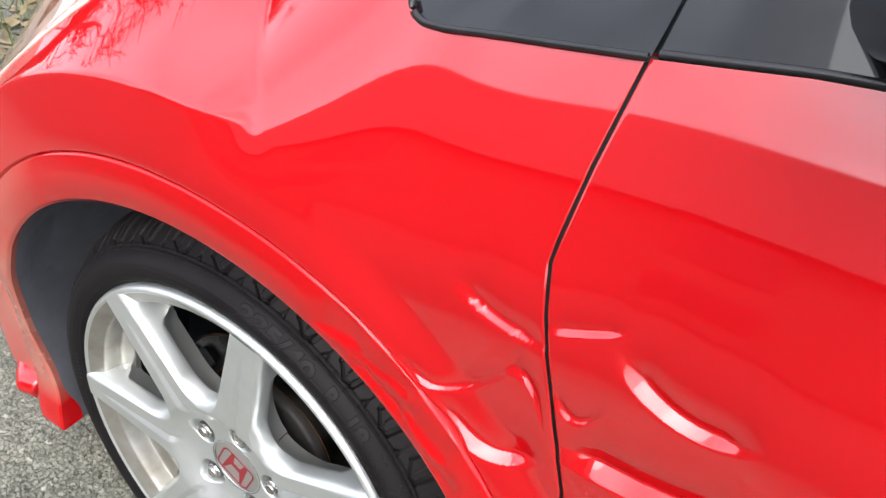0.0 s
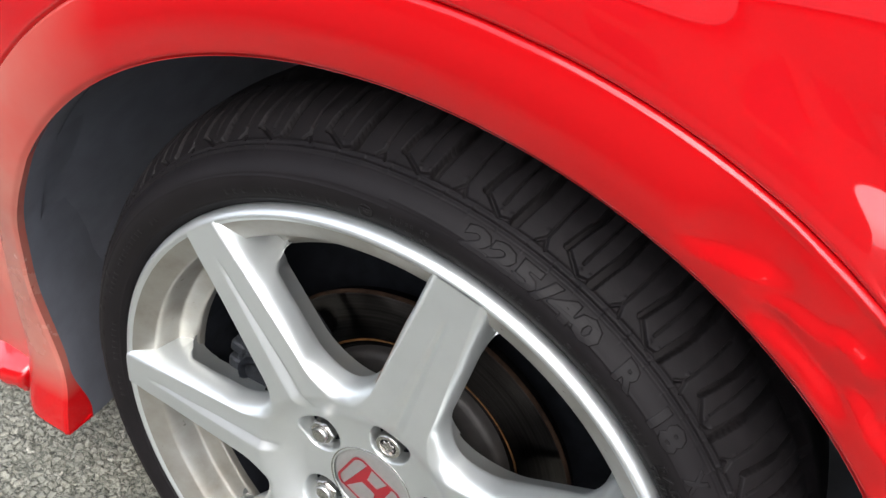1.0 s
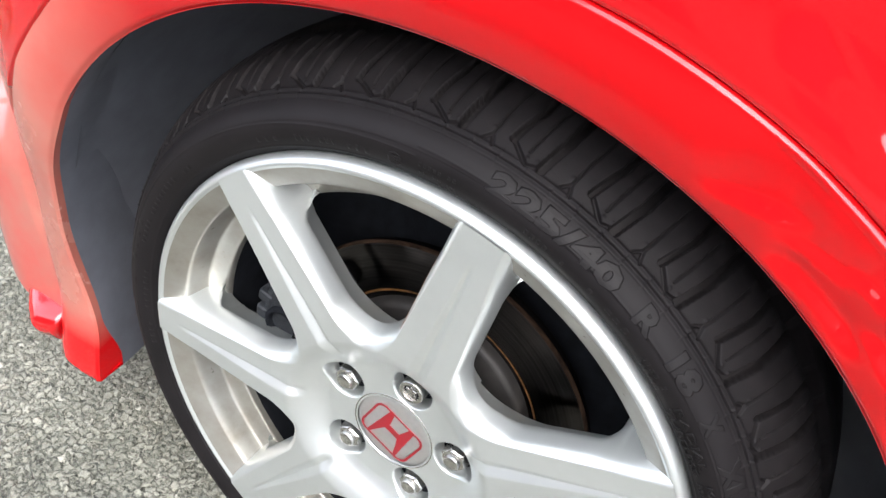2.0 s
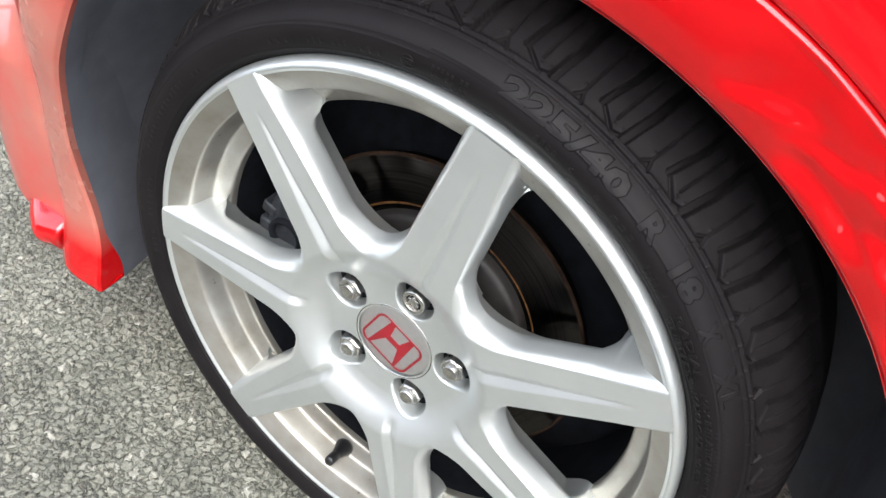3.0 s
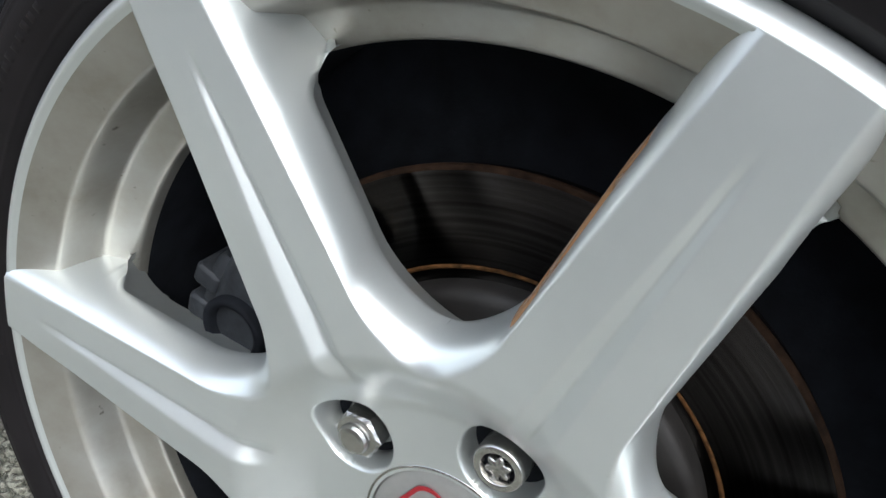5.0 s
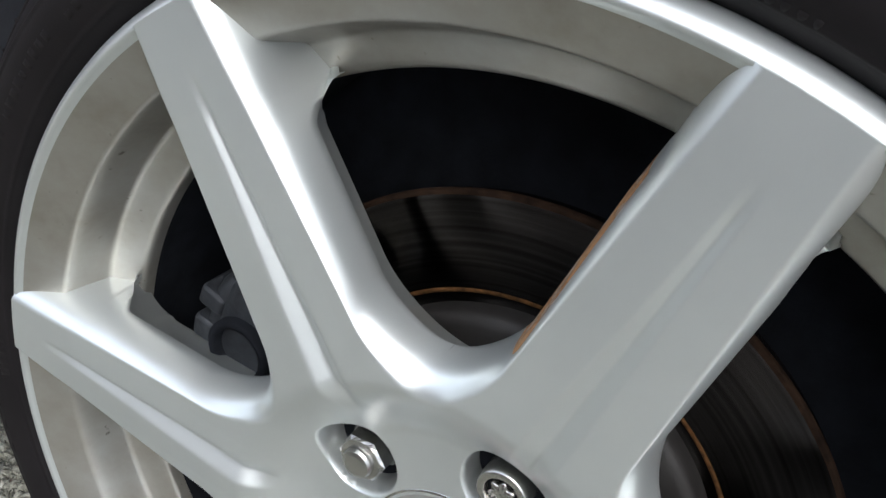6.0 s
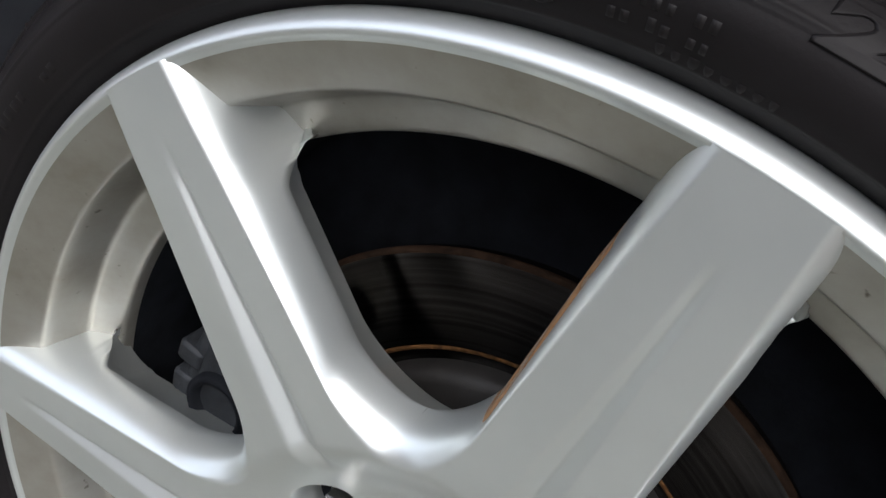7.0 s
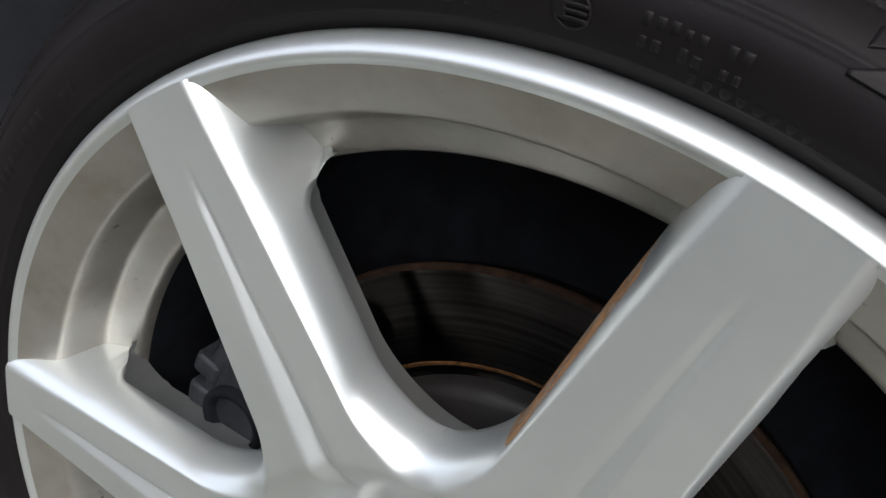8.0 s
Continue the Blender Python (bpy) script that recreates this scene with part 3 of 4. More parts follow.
def build_tyre():
    total = TYRE_D[-1]
    s = np.concatenate([np.linspace(0, 0.112, 230), np.linspace(0.114, total, 22)])
    pr = np.stack([np.interp(s, TYRE_D, TYRE_C[:, 0]), np.interp(s, TYRE_D, TYRE_C[:, 1])], -1)
    tang = np.gradient(pr, axis=0)
    tang /= np.linalg.norm(tang, axis=1, keepdims=True)
    nrm = np.stack([tang[:, 1], -tang[:, 0]], -1)
    ang = np.linspace(0, 2 * math.pi, PITCHES * 84, endpoint=False)
    A, S = np.meshgrid(ang, s, indexing="ij")
    Yp = np.broadcast_to(pr[None, :, 1], A.shape)
    Rp = np.broadcast_to(pr[None, :, 0], A.shape)
    disp = -tread_cut(A, Yp)
    first = Yp < 0.12
    rib = 0.0015 * (np.exp(-((Rp - 0.2886) / 0.0007) ** 2) + 0.8 * np.exp(-((Rp - 0.2914) / 0.0007) ** 2)) * (Yp < 0.03)
    rib = rib + 0.0006 * ss(0.2755, 0.2762, Rp) * ss(0.2872, 0.2865, Rp) * (Yp < 0.03) * 0.4
    rib = rib + 0.0005 * np.exp(-((Rp - 0.2565) / 0.0008) ** 2) * (Yp < 0.05)
    # moulding nibs along the rib
    nib = 0.0008 * (np.abs((A / (2 * math.pi) * 96) % 1 - 0.5) < 0.03) * np.exp(-((Rp - 0.2895) / 0.0026) ** 2) * (Yp < 0.03)
    # long shallow arc on the wall
    arc = 0.0004 * np.exp(-((Rp - 0.2785 + 0.004 * (A % 1.5708)) / 0.0007) ** 2) * (Yp < 0.02)
    disp = disp + (rib + nib) * first + arc * first
    R = Rp + disp * nrm[None, :, 0]
    Y = Yp + disp * nrm[None, :, 1]
    sh = Sheets().add(polar(R, A, Y), close_u=True)
    return sh.make("tyre", RUBBER, wheel, "black rubber tyre with moulded lettering and grooved shoulder blocks")


def letters(text, size, bold=0.0):
    cu = bpy.data.curves.new("lettering", "FONT")
    cu.body, cu.size, cu.extrude, cu.resolution_u, cu.offset = text, size, 0.0004, 2, size * bold
    cu.bevel_depth, cu.bevel_resolution = min(0.0004, size * 0.03), 0
    ob = new("lettering", cu)
    dg = bpy.context.evaluated_depsgraph_get()
    me = bpy.data.meshes.new_from_object(ob.evaluated_get(dg))
    bpy.data.objects.remove(ob)
    return me


def wall_text(text, height, radius, a0, a1, proud=0.0010, name="tyre_lettering", label="raised lettering on the tyre wall"):
    """Raised writing along the tyre wall, its tops outward, from one angle to another."""
    me = letters(text, height / 0.72, 0.035 if height > 0.008 else 0.0)
    bm = bmesh.new()
    bm.from_mesh(me)
    for k in range(1, 6):
        bmesh.ops.bisect_plane(bm, geom=bm.verts[:] + bm.edges[:] + bm.faces[:], plane_co=(0, height * k / 6, 0), plane_no=(0, 1, 0))
    bm.to_mesh(me)
    bm.free()
    co = np.array([v.co[:] for v in me.vertices])
    x0, x1 = co[:, 0].min(), co[:, 0].max()
    ph = radians(a0) + (co[:, 0] - x0) / (x1 - x0) * radians(a1 - a0)
    r = radius + co[:, 1]
    rise = co[:, 2] / np.abs(co[:, 2]).max()
    y = side_y(r) + 0.0002 - (rise + 1) / 2 * (proud + 0.0002)
    me.vertices.foreach_set("co", polar(r, ph, y).ravel())
    me.materials.clear()
    me.materials.append(LETTER)
    me.update()
    ob = new(name, me)
    ob.parent = wheel
    ob["label"] = label
    return ob


def wall_bars(rows, name="tyre_marking", label="row of small raised marks on the tyre wall"):
    """Small raised bars for writing that cannot be made out: (radius, height, start, end, count)."""
    rng = random.Random(7)
    for radius, height, a0, a1, count in rows:
        sh = Sheets()
        for i in range(count):
            c0 = a0 + (a1 - a0) * (i + 0.12) / count
            c1 = a0 + (a1 - a0) * (i + 0.62 + 0.2 * rng.random()) / count
            if rng.random() < 0.12:
                continue
            h = height * (0.7 + 0.3 * rng.random())
            lift, edge = 0.0005, 0.0005
            pts = []
            turn = np.linspace(radians(c0), radians(c1), 4)
            for k, a in enumerate(turn):
                up = lift if 0 < k < 3 else 0.0
                col = []
                for rr, f in ((radius, 0.0), (radius + edge, 1.0), (radius + h - edge, 1.0), (radius + h, 0.0)):
                    col.append((rr * math.sin(a), float(side_y(rr)) - up * f - 0.0001, AXLE + rr * math.cos(a)))
                pts.append(col)
            sh.add(np.array(pts), flip=True)
        tagged(sh.make(name, LETTER, wheel, label, smooth=False), label, kind="stuff")


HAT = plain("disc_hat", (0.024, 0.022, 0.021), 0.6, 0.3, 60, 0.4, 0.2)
LETTER = plain("worn_rubber", (0.0074, 0.0063, 0.0067), 0.54, 0, 60, 0.3, 0.1)
LETTER.node_tree.nodes["Principled BSDF"].inputs["Specular IOR Level"].default_value = 0.205


def build_lettering():
    wall_text("225/40", 0.0102, 0.2755, 10.1, 30.3)
    wall_text("R", 0.0105, 0.2755, 33.8, 37.3)
    wall_text("18", 0.0105, 0.2755, 40.8, 46.1)
    wall_text("X", 0.0085, 0.2765, 49.5, 52.3)
    wall_text("XL", 0.0095, 0.2770, 56.3, 62.3)
    wall_text("RADIAL", 0.0050, 0.2650, 47.3, 57.3)
    wall_text("TUBELESS", 0.0048, 0.2580, 47.3, 58.3)
    wall_text("MAX INFLATION PRESSURE 350 KPA", 0.0042, 0.2660, 59.8, 89.3)
    wall_text("MAX LOAD 630 KG", 0.0042, 0.2592, 59.8, 77.3)
    wall_text("E", 0.0045, 0.2622, -4.2, -2.2)
    sh = Sheets()
    th = np.linspace(0, 2 * math.pi, 28, endpoint=False)
    pts = []
    for k, lift in ((0.0052, 0.0002), (0.0052, 0.0008), (0.0045, 0.0008), (0.0045, 0.0002)):
        rr = 0.2645 + k * np.cos(th)
        ph = radians(-3.2) + k * np.sin(th) / 0.2645
        pts.append(polar(rr, ph, side_y(rr) - lift))
    sh.add(np.stack(pts, 1), close_u=True)
    sh.make("tyre_marking", LETTER, wheel, "small raised ring on the tyre wall", smooth=False)
    wall_bars([(0.2612, 0.0048, -29, -22, 4), (0.2612, 0.0052, -21, -13, 7), (0.2600, 0.0060, -11.5, -7, 3),
               (0.2665, 0.0036, 0.5, 6.5, 8), (0.2610, 0.0036, 0.5, 6.5, 8), (0.2562, 0.0034, 3.5, 11.0, 8),
               (0.2640, 0.0048, 17, 24, 7), (0.2640, 0.0048, 26, 36, 6), (0.2640, 0.0045, 39, 44.5, 6), (0.2585, 0.0045, 39.5, 44.5, 5),
               (0.2765, 0.0036, 64, 74, 10), (0.2715, 0.0036, 66, 75, 11),
               (0.2640, 0.0046, -73, -52, 15), (0.2590, 0.0046, -100, -78, 14), (0.2625, 0.0040, -49.5, -46.5, 2)])
    wall_bars([(0.2700, 0.0105, -112, -92, 6), (0.2705, 0.0105, -86, -67, 6)], "tyre_marking", "large raised marks on the tyre wall")


def build_brake():
    disc = [(0.050, 0.060), (0.090, 0.060), (0.0945, 0.0608), (0.096, 0.0645), (0.0965, 0.0715), (0.1015, 0.0725), (0.1025, 0.0690), (0.1035, 0.0682), (0.1472, 0.0682), (0.1485, 0.0686), (0.149, 0.0694), (0.147, 0.0702), (0.146, 0.080), (0.1, 0.081)]
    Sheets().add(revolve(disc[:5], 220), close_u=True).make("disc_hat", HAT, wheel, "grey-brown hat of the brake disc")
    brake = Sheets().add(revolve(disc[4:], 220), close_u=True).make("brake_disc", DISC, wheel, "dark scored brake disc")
    Sheets().add(revolve([(0.1466, 0.06805), (0.1482, 0.0682), (0.1492, 0.0690), (0.1490, 0.0706)], 220), close_u=True).make("disc_rust_edge", RUST, wheel, "rusty outer edge of the brake disc")
    Sheets().add(revolve([(0.1012, 0.0722), (0.1021, 0.0690), (0.1032, 0.0679), (0.1046, 0.06805)], 220), close_u=True).make("disc_rust_ring", RUST_BRIGHT, wheel, "rusty inner ring of the brake disc")
    # caliper: a stepped casting over the disc's forward edge, with ribs on its bridge
    def block(name, a0, a1, r0, r1, y0, y1, bev=0.004, label=""):
        n = 14
        turn = np.linspace(radians(a0), radians(a1), n)
        ends = np.minimum(np.arange(n), np.arange(n)[::-1])
        pinch = np.where(ends == 0, 0.55, np.where(ends == 1, 0.15, 0.0)) * bev
        sh = Sheets()
        loops = []
        for a, k in zip(turn, pinch):
            loops.append([polar(rr, a, yy) for rr, yy in ((r0 + k, y0 + bev), (r0 + 0.3 * bev + k, y0 + 0.3 * bev + k), (r0 + bev, y0 + k), (r1 - bev, y0 + k), (r1 - 0.3 * bev - k, y0 + 0.3 * bev + k), (r1 - k, y0 + bev), (r1 - k, y1), (r0 + k, y1))])
        sh.add(np.array(loops), close_v=True)
        for lp in (loops[0], loops[-1]):
            sh.add(np.array([lp[:4], lp[:3:-1]]))
        return sh.make(name, CAST, caliper, label)
    caliper = new("brake_caliper")
    caliper.parent = car
    caliper["label"] = "grey cast brake caliper over the disc"
    block("caliper_body", -104, -66, 0.112, 0.160, 0.044, 0.110, 0.007)
    block("caliper_bridge", -100, -72, 0.146, 0.168, 0.047, 0.120, 0.006)
    block("caliper_ear", -70, -62, 0.134, 0.156, 0.047, 0.10, 0.004)
    for a, w, top in ((-92, 4.0, 0.1735), (-85.5, 4.5, 0.174), (-78.5, 4.0, 0.174)):
        block("caliper_rib", a - w / 2, a + w / 2, 0.158, top, 0.0455, 0.10, 0.003)
    block("pad_carrier", -54, -45, 0.112, 0.138, 0.054, 0.10, 0.006)
    bore = [(0.0, 0.060), (0.0125, 0.060), (0.0135, 0.040), (0.0165, 0.0385), (0.0185, 0.040), (0.0185, 0.05)]
    pr = np.array(bore)
    th = np.linspace(0, 2 * math.pi, 28, endpoint=False)
    c = polar(0.140, radians(-83), 0.0)
    pts = np.stack([c[0] + pr[None, :, 0] * np.sin(th)[:, None], np.broadcast_to(pr[None, :, 1], (28, 6)), c[2] + pr[None, :, 0] * np.cos(th)[:, None]], -1)
    Sheets().add(pts, close_u=True).make("caliper_bore", DARK, caliper, "dark round bore in the caliper")
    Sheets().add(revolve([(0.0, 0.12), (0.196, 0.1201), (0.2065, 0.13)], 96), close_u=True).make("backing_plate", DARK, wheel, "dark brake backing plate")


build_centre()
build_emblem()
build_nut()
build_valve()
build_tyre()
build_lettering()
build_brake()


# ---- car body ----
def lip_r(p):
    """Radius of the wheel arch's edge by the angle from the top."""
    q = np.clip(p, radians(-95), radians(72))
    r = 0.3562 + 0.0087 * q + 0.0242 * q ** 2 - 0.003 * q ** 3 - 0.0114 * q ** 4
    x = np.abs(np.sin(np.where(np.abs(p) > 0.2, p, 0.2)))
    return np.where(p < radians(-88), 0.347 / x, np.where(p > radians(68), np.minimum(0.352 / x, 0.9), r))


def seam_r(p):
    """Radius of the flare's outer edge."""
    d = np.degrees(p)
    r = np.interp(d, [-120, -105, -100.9, -98, -93, -88, -82, -75.5, -70, -60, -50, -40, -30, -20, -10, 0, 10, 20, 30, 40, 50, 60, 70, 80, 100, 120],
                  [0.47, 0.430, 0.4168, 0.413, 0.4169, 0.4224, 0.425, 0.4275, 0.4235, 0.4155, 0.4115, 0.410, 0.409, 0.408, 0.408, 0.4085, 0.4115, 0.417, 0.4225, 0.4265, 0.429, 0.428, 0.423, 0.416, 0.418, 0.47])
    return r


CREASES = [  # stations along a crease (x, z), width of its lower face, depth
    (((0.290, 0.740), (0.328, 0.726), (0.362, 0.722)), 0.0075, 0.0050),
    (((0.362, 0.738), (0.380, 0.744), (0.412, 0.757)), 0.0055, 0.0036),
    (((0.416, 0.742), (0.430, 0.727), (0.452, 0.719), (0.505, 0.718)), 0.0100, 0.0075),
    (((0.392, 0.640), (0.428, 0.636), (0.520, 0.652)), 0.0120, 0.0112),
    (((0.250, 0.660), (0.287, 0.646), (0.320, 0.662), (0.345, 0.698)), 0.0050, 0.0036),
    (((0.288, 0.634), (0.330, 0.606), (0.372, 0.612)), 0.0110, 0.0072),
    (((0.338, 0.690), (0.358, 0.682), (0.371, 0.655)), 0.0050, 0.0036),
    (((0.376, 0.690), (0.390, 0.672), (0.412, 0.690)), 0.0050, 0.0034),
]
DINGS = [(0.195, 0.645, 0.020, 0.0022), (0.232, 0.630, 0.016, -0.0016), (0.252, 0.598, 0.020, 0.0028), (0.281, 0.577, 0.016, 0.0024), (0.272, 0.548, 0.014, -0.0014), (0.303, 0.545, 0.018, 0.0026), (0.318, 0.500, 0.018, 0.0022)]


def dented(x, z):
    """Knocks in the panels: sharp-lipped creases, each with a face turned to the sky."""
    y = np.zeros_like(x)
    for pts, wide, depth in CREASES:
        px, pz = np.array([p[0] for p in pts]), np.array([p[1] for p in pts])
        t = (px - px[0]) / (px[-1] - px[0])
        q = np.polyfit(t, pz, min(len(pts) - 1, 2))
        u = (x - px[0]) / (px[-1] - px[0])
        v = np.polyval(q, np.clip(u, -0.3, 1.3)) - z
        along = ss(-0.12, 0.22, u) * ss(1.12, 0.75, u)
        y = y + 1.1 * depth * along * np.where(v < 0, np.exp(np.clip(v, -1, 0) / (2.2 * wide)), np.clip(1 - v / (wide * (1.25 - 0.7 * np.clip(u, 0, 1))), 0, 1))
    for cx, cz, rad, depth in DINGS:
        d = ((x - cx) ** 2 + (z - cz) ** 2) / rad ** 2
        y = y + depth * np.exp(-d)
    return y


KNOCKS = [  # place (x, z), length, width of the upward face, depth, turn
    (0.1916, 0.655, 0.064, 0.0080, 0.0078, 0.00), (0.233, 0.616, 0.078, 0.0085, 0.0084, -0.42), (0.225, 0.640, 0.052, 0.0070, 0.0064, -0.26), (0.292, 0.588, 0.048, 0.0078, 0.0078, -0.60),
    (0.254, 0.633, 0.034, 0.0060, 0.0056, -0.47), (0.211, 0.618, 0.024, 0.0060, 0.0052, -0.32), (0.270, 0.604, 0.034, 0.0062, 0.0060, -0.70), (0.246, 0.592, 0.038, 0.0062, 0.0058, -0.60),
    (0.297, 0.552, 0.044, 0.0070, 0.0066, -0.75), (0.318, 0.512, 0.036, 0.0062, 0.0056, -0.85)]


def knocks(x, z):
    """Small sharp dings along the flare, each with a face turned to the sky."""
    y = np.zeros_like(x)
    for cx, cz, length, wide, depth, turn in KNOCKS:
        dx, dz = x - cx, z - cz
        u, v = math.cos(turn) * dx + math.sin(turn) * dz, -math.sin(turn) * dx + math.cos(turn) * dz
        v = v + 5.0 * u ** 2
        along = ss(-0.55, -0.1, u / length) * ss(0.55, 0.2, u / length)
        y = y + 0.52 * depth * along * np.where(v > 0, np.exp(-(np.clip(v, 0, 1) / (2.6 * wide)) ** 2), 1 - ss(0, 1.5, -v / wide))
    return y


def smin(a, b, k):
    h = np.clip(0.5 + 0.5 * (b - a) / k, 0, 1)
    return b * (1 - h) + a * h - k * h * (1 - h)


def tuck(x, z):
    """How far the body draws in towards its forward lower corner."""
    t = 0.022 * ss(0.54, 0.34, z) * ss(-0.30, -0.40, x)
    t = t + 0.016 * ss(0.36, 0.23, z) * ss(-0.42, -0.35, x) * ss(-0.25, -0.34, x)
    return t - 0.007 * ss(0.22, 0.145, z) * ss(-0.25, -0.34, x)


def skin(x, z):
    """Depth of the car's side at a place along it and a height."""
    x, z = np.broadcast_arrays(np.asarray(x, float), np.asarray(z, float))
    z0 = 0.750 - 0.042 * ss(0.02, 0.26, x) - 0.8 * 0.5 * (np.sqrt((0.04 - x) ** 2 + 0.005) + (0.04 - x))
    up = np.maximum(z - z0, 0)
    turn = 0.05 + 0.042 * ss(0.0, 0.22, x)
    lean = 1.10 - 0.55 * ss(0.0, 0.24, x) + 0.035 * np.exp(-((x - 0.27) / 0.09) ** 2)
    side = -0.012 - 0.008 * ss(0.25, 0.05, x) + lean * (np.sqrt(up ** 2 + turn ** 2) - turn)
    low = np.maximum(0.50 - z, 0)
    side = side + 0.25 * low ** 2 + 0.30 * np.maximum(0.70 - z, 0) ** 2
    # the arch: an upright band round the wheel, broken over a crisp edge into a face turned to the sky
    r = np.hypot(x, z - AXLE)
    phi = np.arctan2(x, z - AXLE)
    d = np.maximum(r - 0.41, 0)
    edge = r - (0.482 + 0.010 * ss(0.0, 0.42, phi))
    face = 0.5 * (edge + np.sqrt(edge ** 2 + 0.0022 ** 2)) * ss(-1.45, -1.10, phi)
    crisp = ss(0.22, 0.04, phi)
    blister = -0.0245 + crisp * (0.22 * (np.sqrt(d ** 2 + 0.0004) - 0.02) + 1.25 * face) + (1 - crisp) * 5.2 * d ** 2
    y = smin(side, blister, 0.005)
    nose = np.maximum(-0.34 - x, 0)
    y = y + 2.4 * nose ** 2 + 6.0 * nose ** 3 + tuck(x, z)
    return y + dented(x, z)


GAPLINE = [(0.410, 0.14), (0.402, 0.50), (0.3955, 0.593), (0.374, 0.686), (0.3587, 0.7428), (0.3511, 0.7798), (0.3520, 0.794), (0.3575, 0.843), (0.3675, 0.907)]


def polyline_hit(poly, p):
    """Distance from the axle along the angle p to a polyline in the side view."""
    sx, sz = math.sin(p), math.cos(p)
    best = None
    for (ax, az), (bx, bz) in zip(poly, poly[1:]):
        az, bz = az - AXLE, bz - AXLE
        den = sx * (bz - az) - sz * (bx - ax)
        if abs(den) < 1e-9:
            continue
        t = (ax * (bz - az) - az * (bx - ax)) / den
        u = (ax * sz - az * sx) / den
        u = ((sx * t - ax) * (bx - ax) + (sz * t - az) * (bz - az)) / ((bx - ax) ** 2 + (bz - az) ** 2)
        if t > 0 and -1e-6 <= u <= 1 + 1e-6 and (best is None or t > best):
            best = t
    return best


WINDOW_EDGE = [(0.192, 0.900), (0.198, 0.892), (0.208, 0.8885), (0.226, 0.889), (0.308, 0.899), (0.3675, 0.907)]
LAMP_EDGE = [(-0.430, 0.520), (-0.392, 0.597), (-0.342, 0.664), (-0.300, 0.703), (-0.250, 0.748), (-0.182, 0.808)]
FENDER_TOP = LAMP_EDGE + [(-0.10, 0.862), (0.0, 0.905), (0.10, 0.93), (0.17, 0.935), (0.187, 0.920), (0.192, 0.900)]


def build_fender():
    fence = [(x - 0.0014, z) for x, z in GAPLINE][::-1]
    outline = FENDER_TOP + WINDOW_EDGE[1:-1] + fence
    corner = [math.atan2(x, z - AXLE) for x, z in outline]
    ang = sorted(set(np.round(np.concatenate([np.linspace(corner[0], corner[-1], 640), corner]), 6)))
    cols = []
    for p in ang:
        out = polyline_hit(outline, p)
        if out is None:
            continue
        r0 = float(seam_r(np.array(p))) + 0.0005
        s = np.linspace(0, 1, 190)
        rr = r0 + (max(out, r0 + 0.002) - r0) * s
        x, z = rr * math.sin(p), AXLE + rr * math.cos(p)
        y = skin(x, z)
        # fold in at both edges
        y = y + 0.0025 * np.exp(-((rr - r0) / 0.0015) ** 2) + 0.0012 * np.exp(-((rr[-1] - rr) / 0.0008) ** 2)
        cols.append(np.stack([np.r_[x[0], x], np.r_[y[0] + 0.012, y], np.r_[z[0], z]], -1))
    Sheets().add(np.array(cols)).make("front_wing", RED, car, "glossy red front wing with a flared arch and creased dents")


RIDGE = [(-0.3455, 0.4295), (-0.3557, 0.3912), (-0.3643, 0.3497), (-0.3662, 0.300), (-0.3625, 0.2547), (-0.3556, 0.2233), (-0.3547, 0.1913), (-0.3569, 0.1412)]
FLARE_SEAM = [(-0.3905, 0.4560), (-0.4145, 0.4162), (-0.4204, 0.3718), (-0.4222, 0.3232), (-0.4162, 0.2862), (-0.4100, 0.2518), (-0.4120, 0.2250), (-0.4330, 0.1445)]


def smooth_line(pts, n, rounds=3):
    """Points evenly along a line through softened corners."""
    c = np.array(pts)
    for _ in range(rounds):
        q, r = c[:-1] * 0.75 + c[1:] * 0.25, c[:-1] * 0.25 + c[1:] * 0.75
        c = np.concatenate([c[:1], np.stack([q, r], 1).reshape(-1, 2), c[-1:]])
    d = np.r_[0, np.cumsum(np.hypot(*np.diff(c, axis=0).T))]
    k = np.linspace(0, d[-1], n)
    return np.stack([np.interp(k, d, c[:, 0]), np.interp(k, d, c[:, 1])], -1)


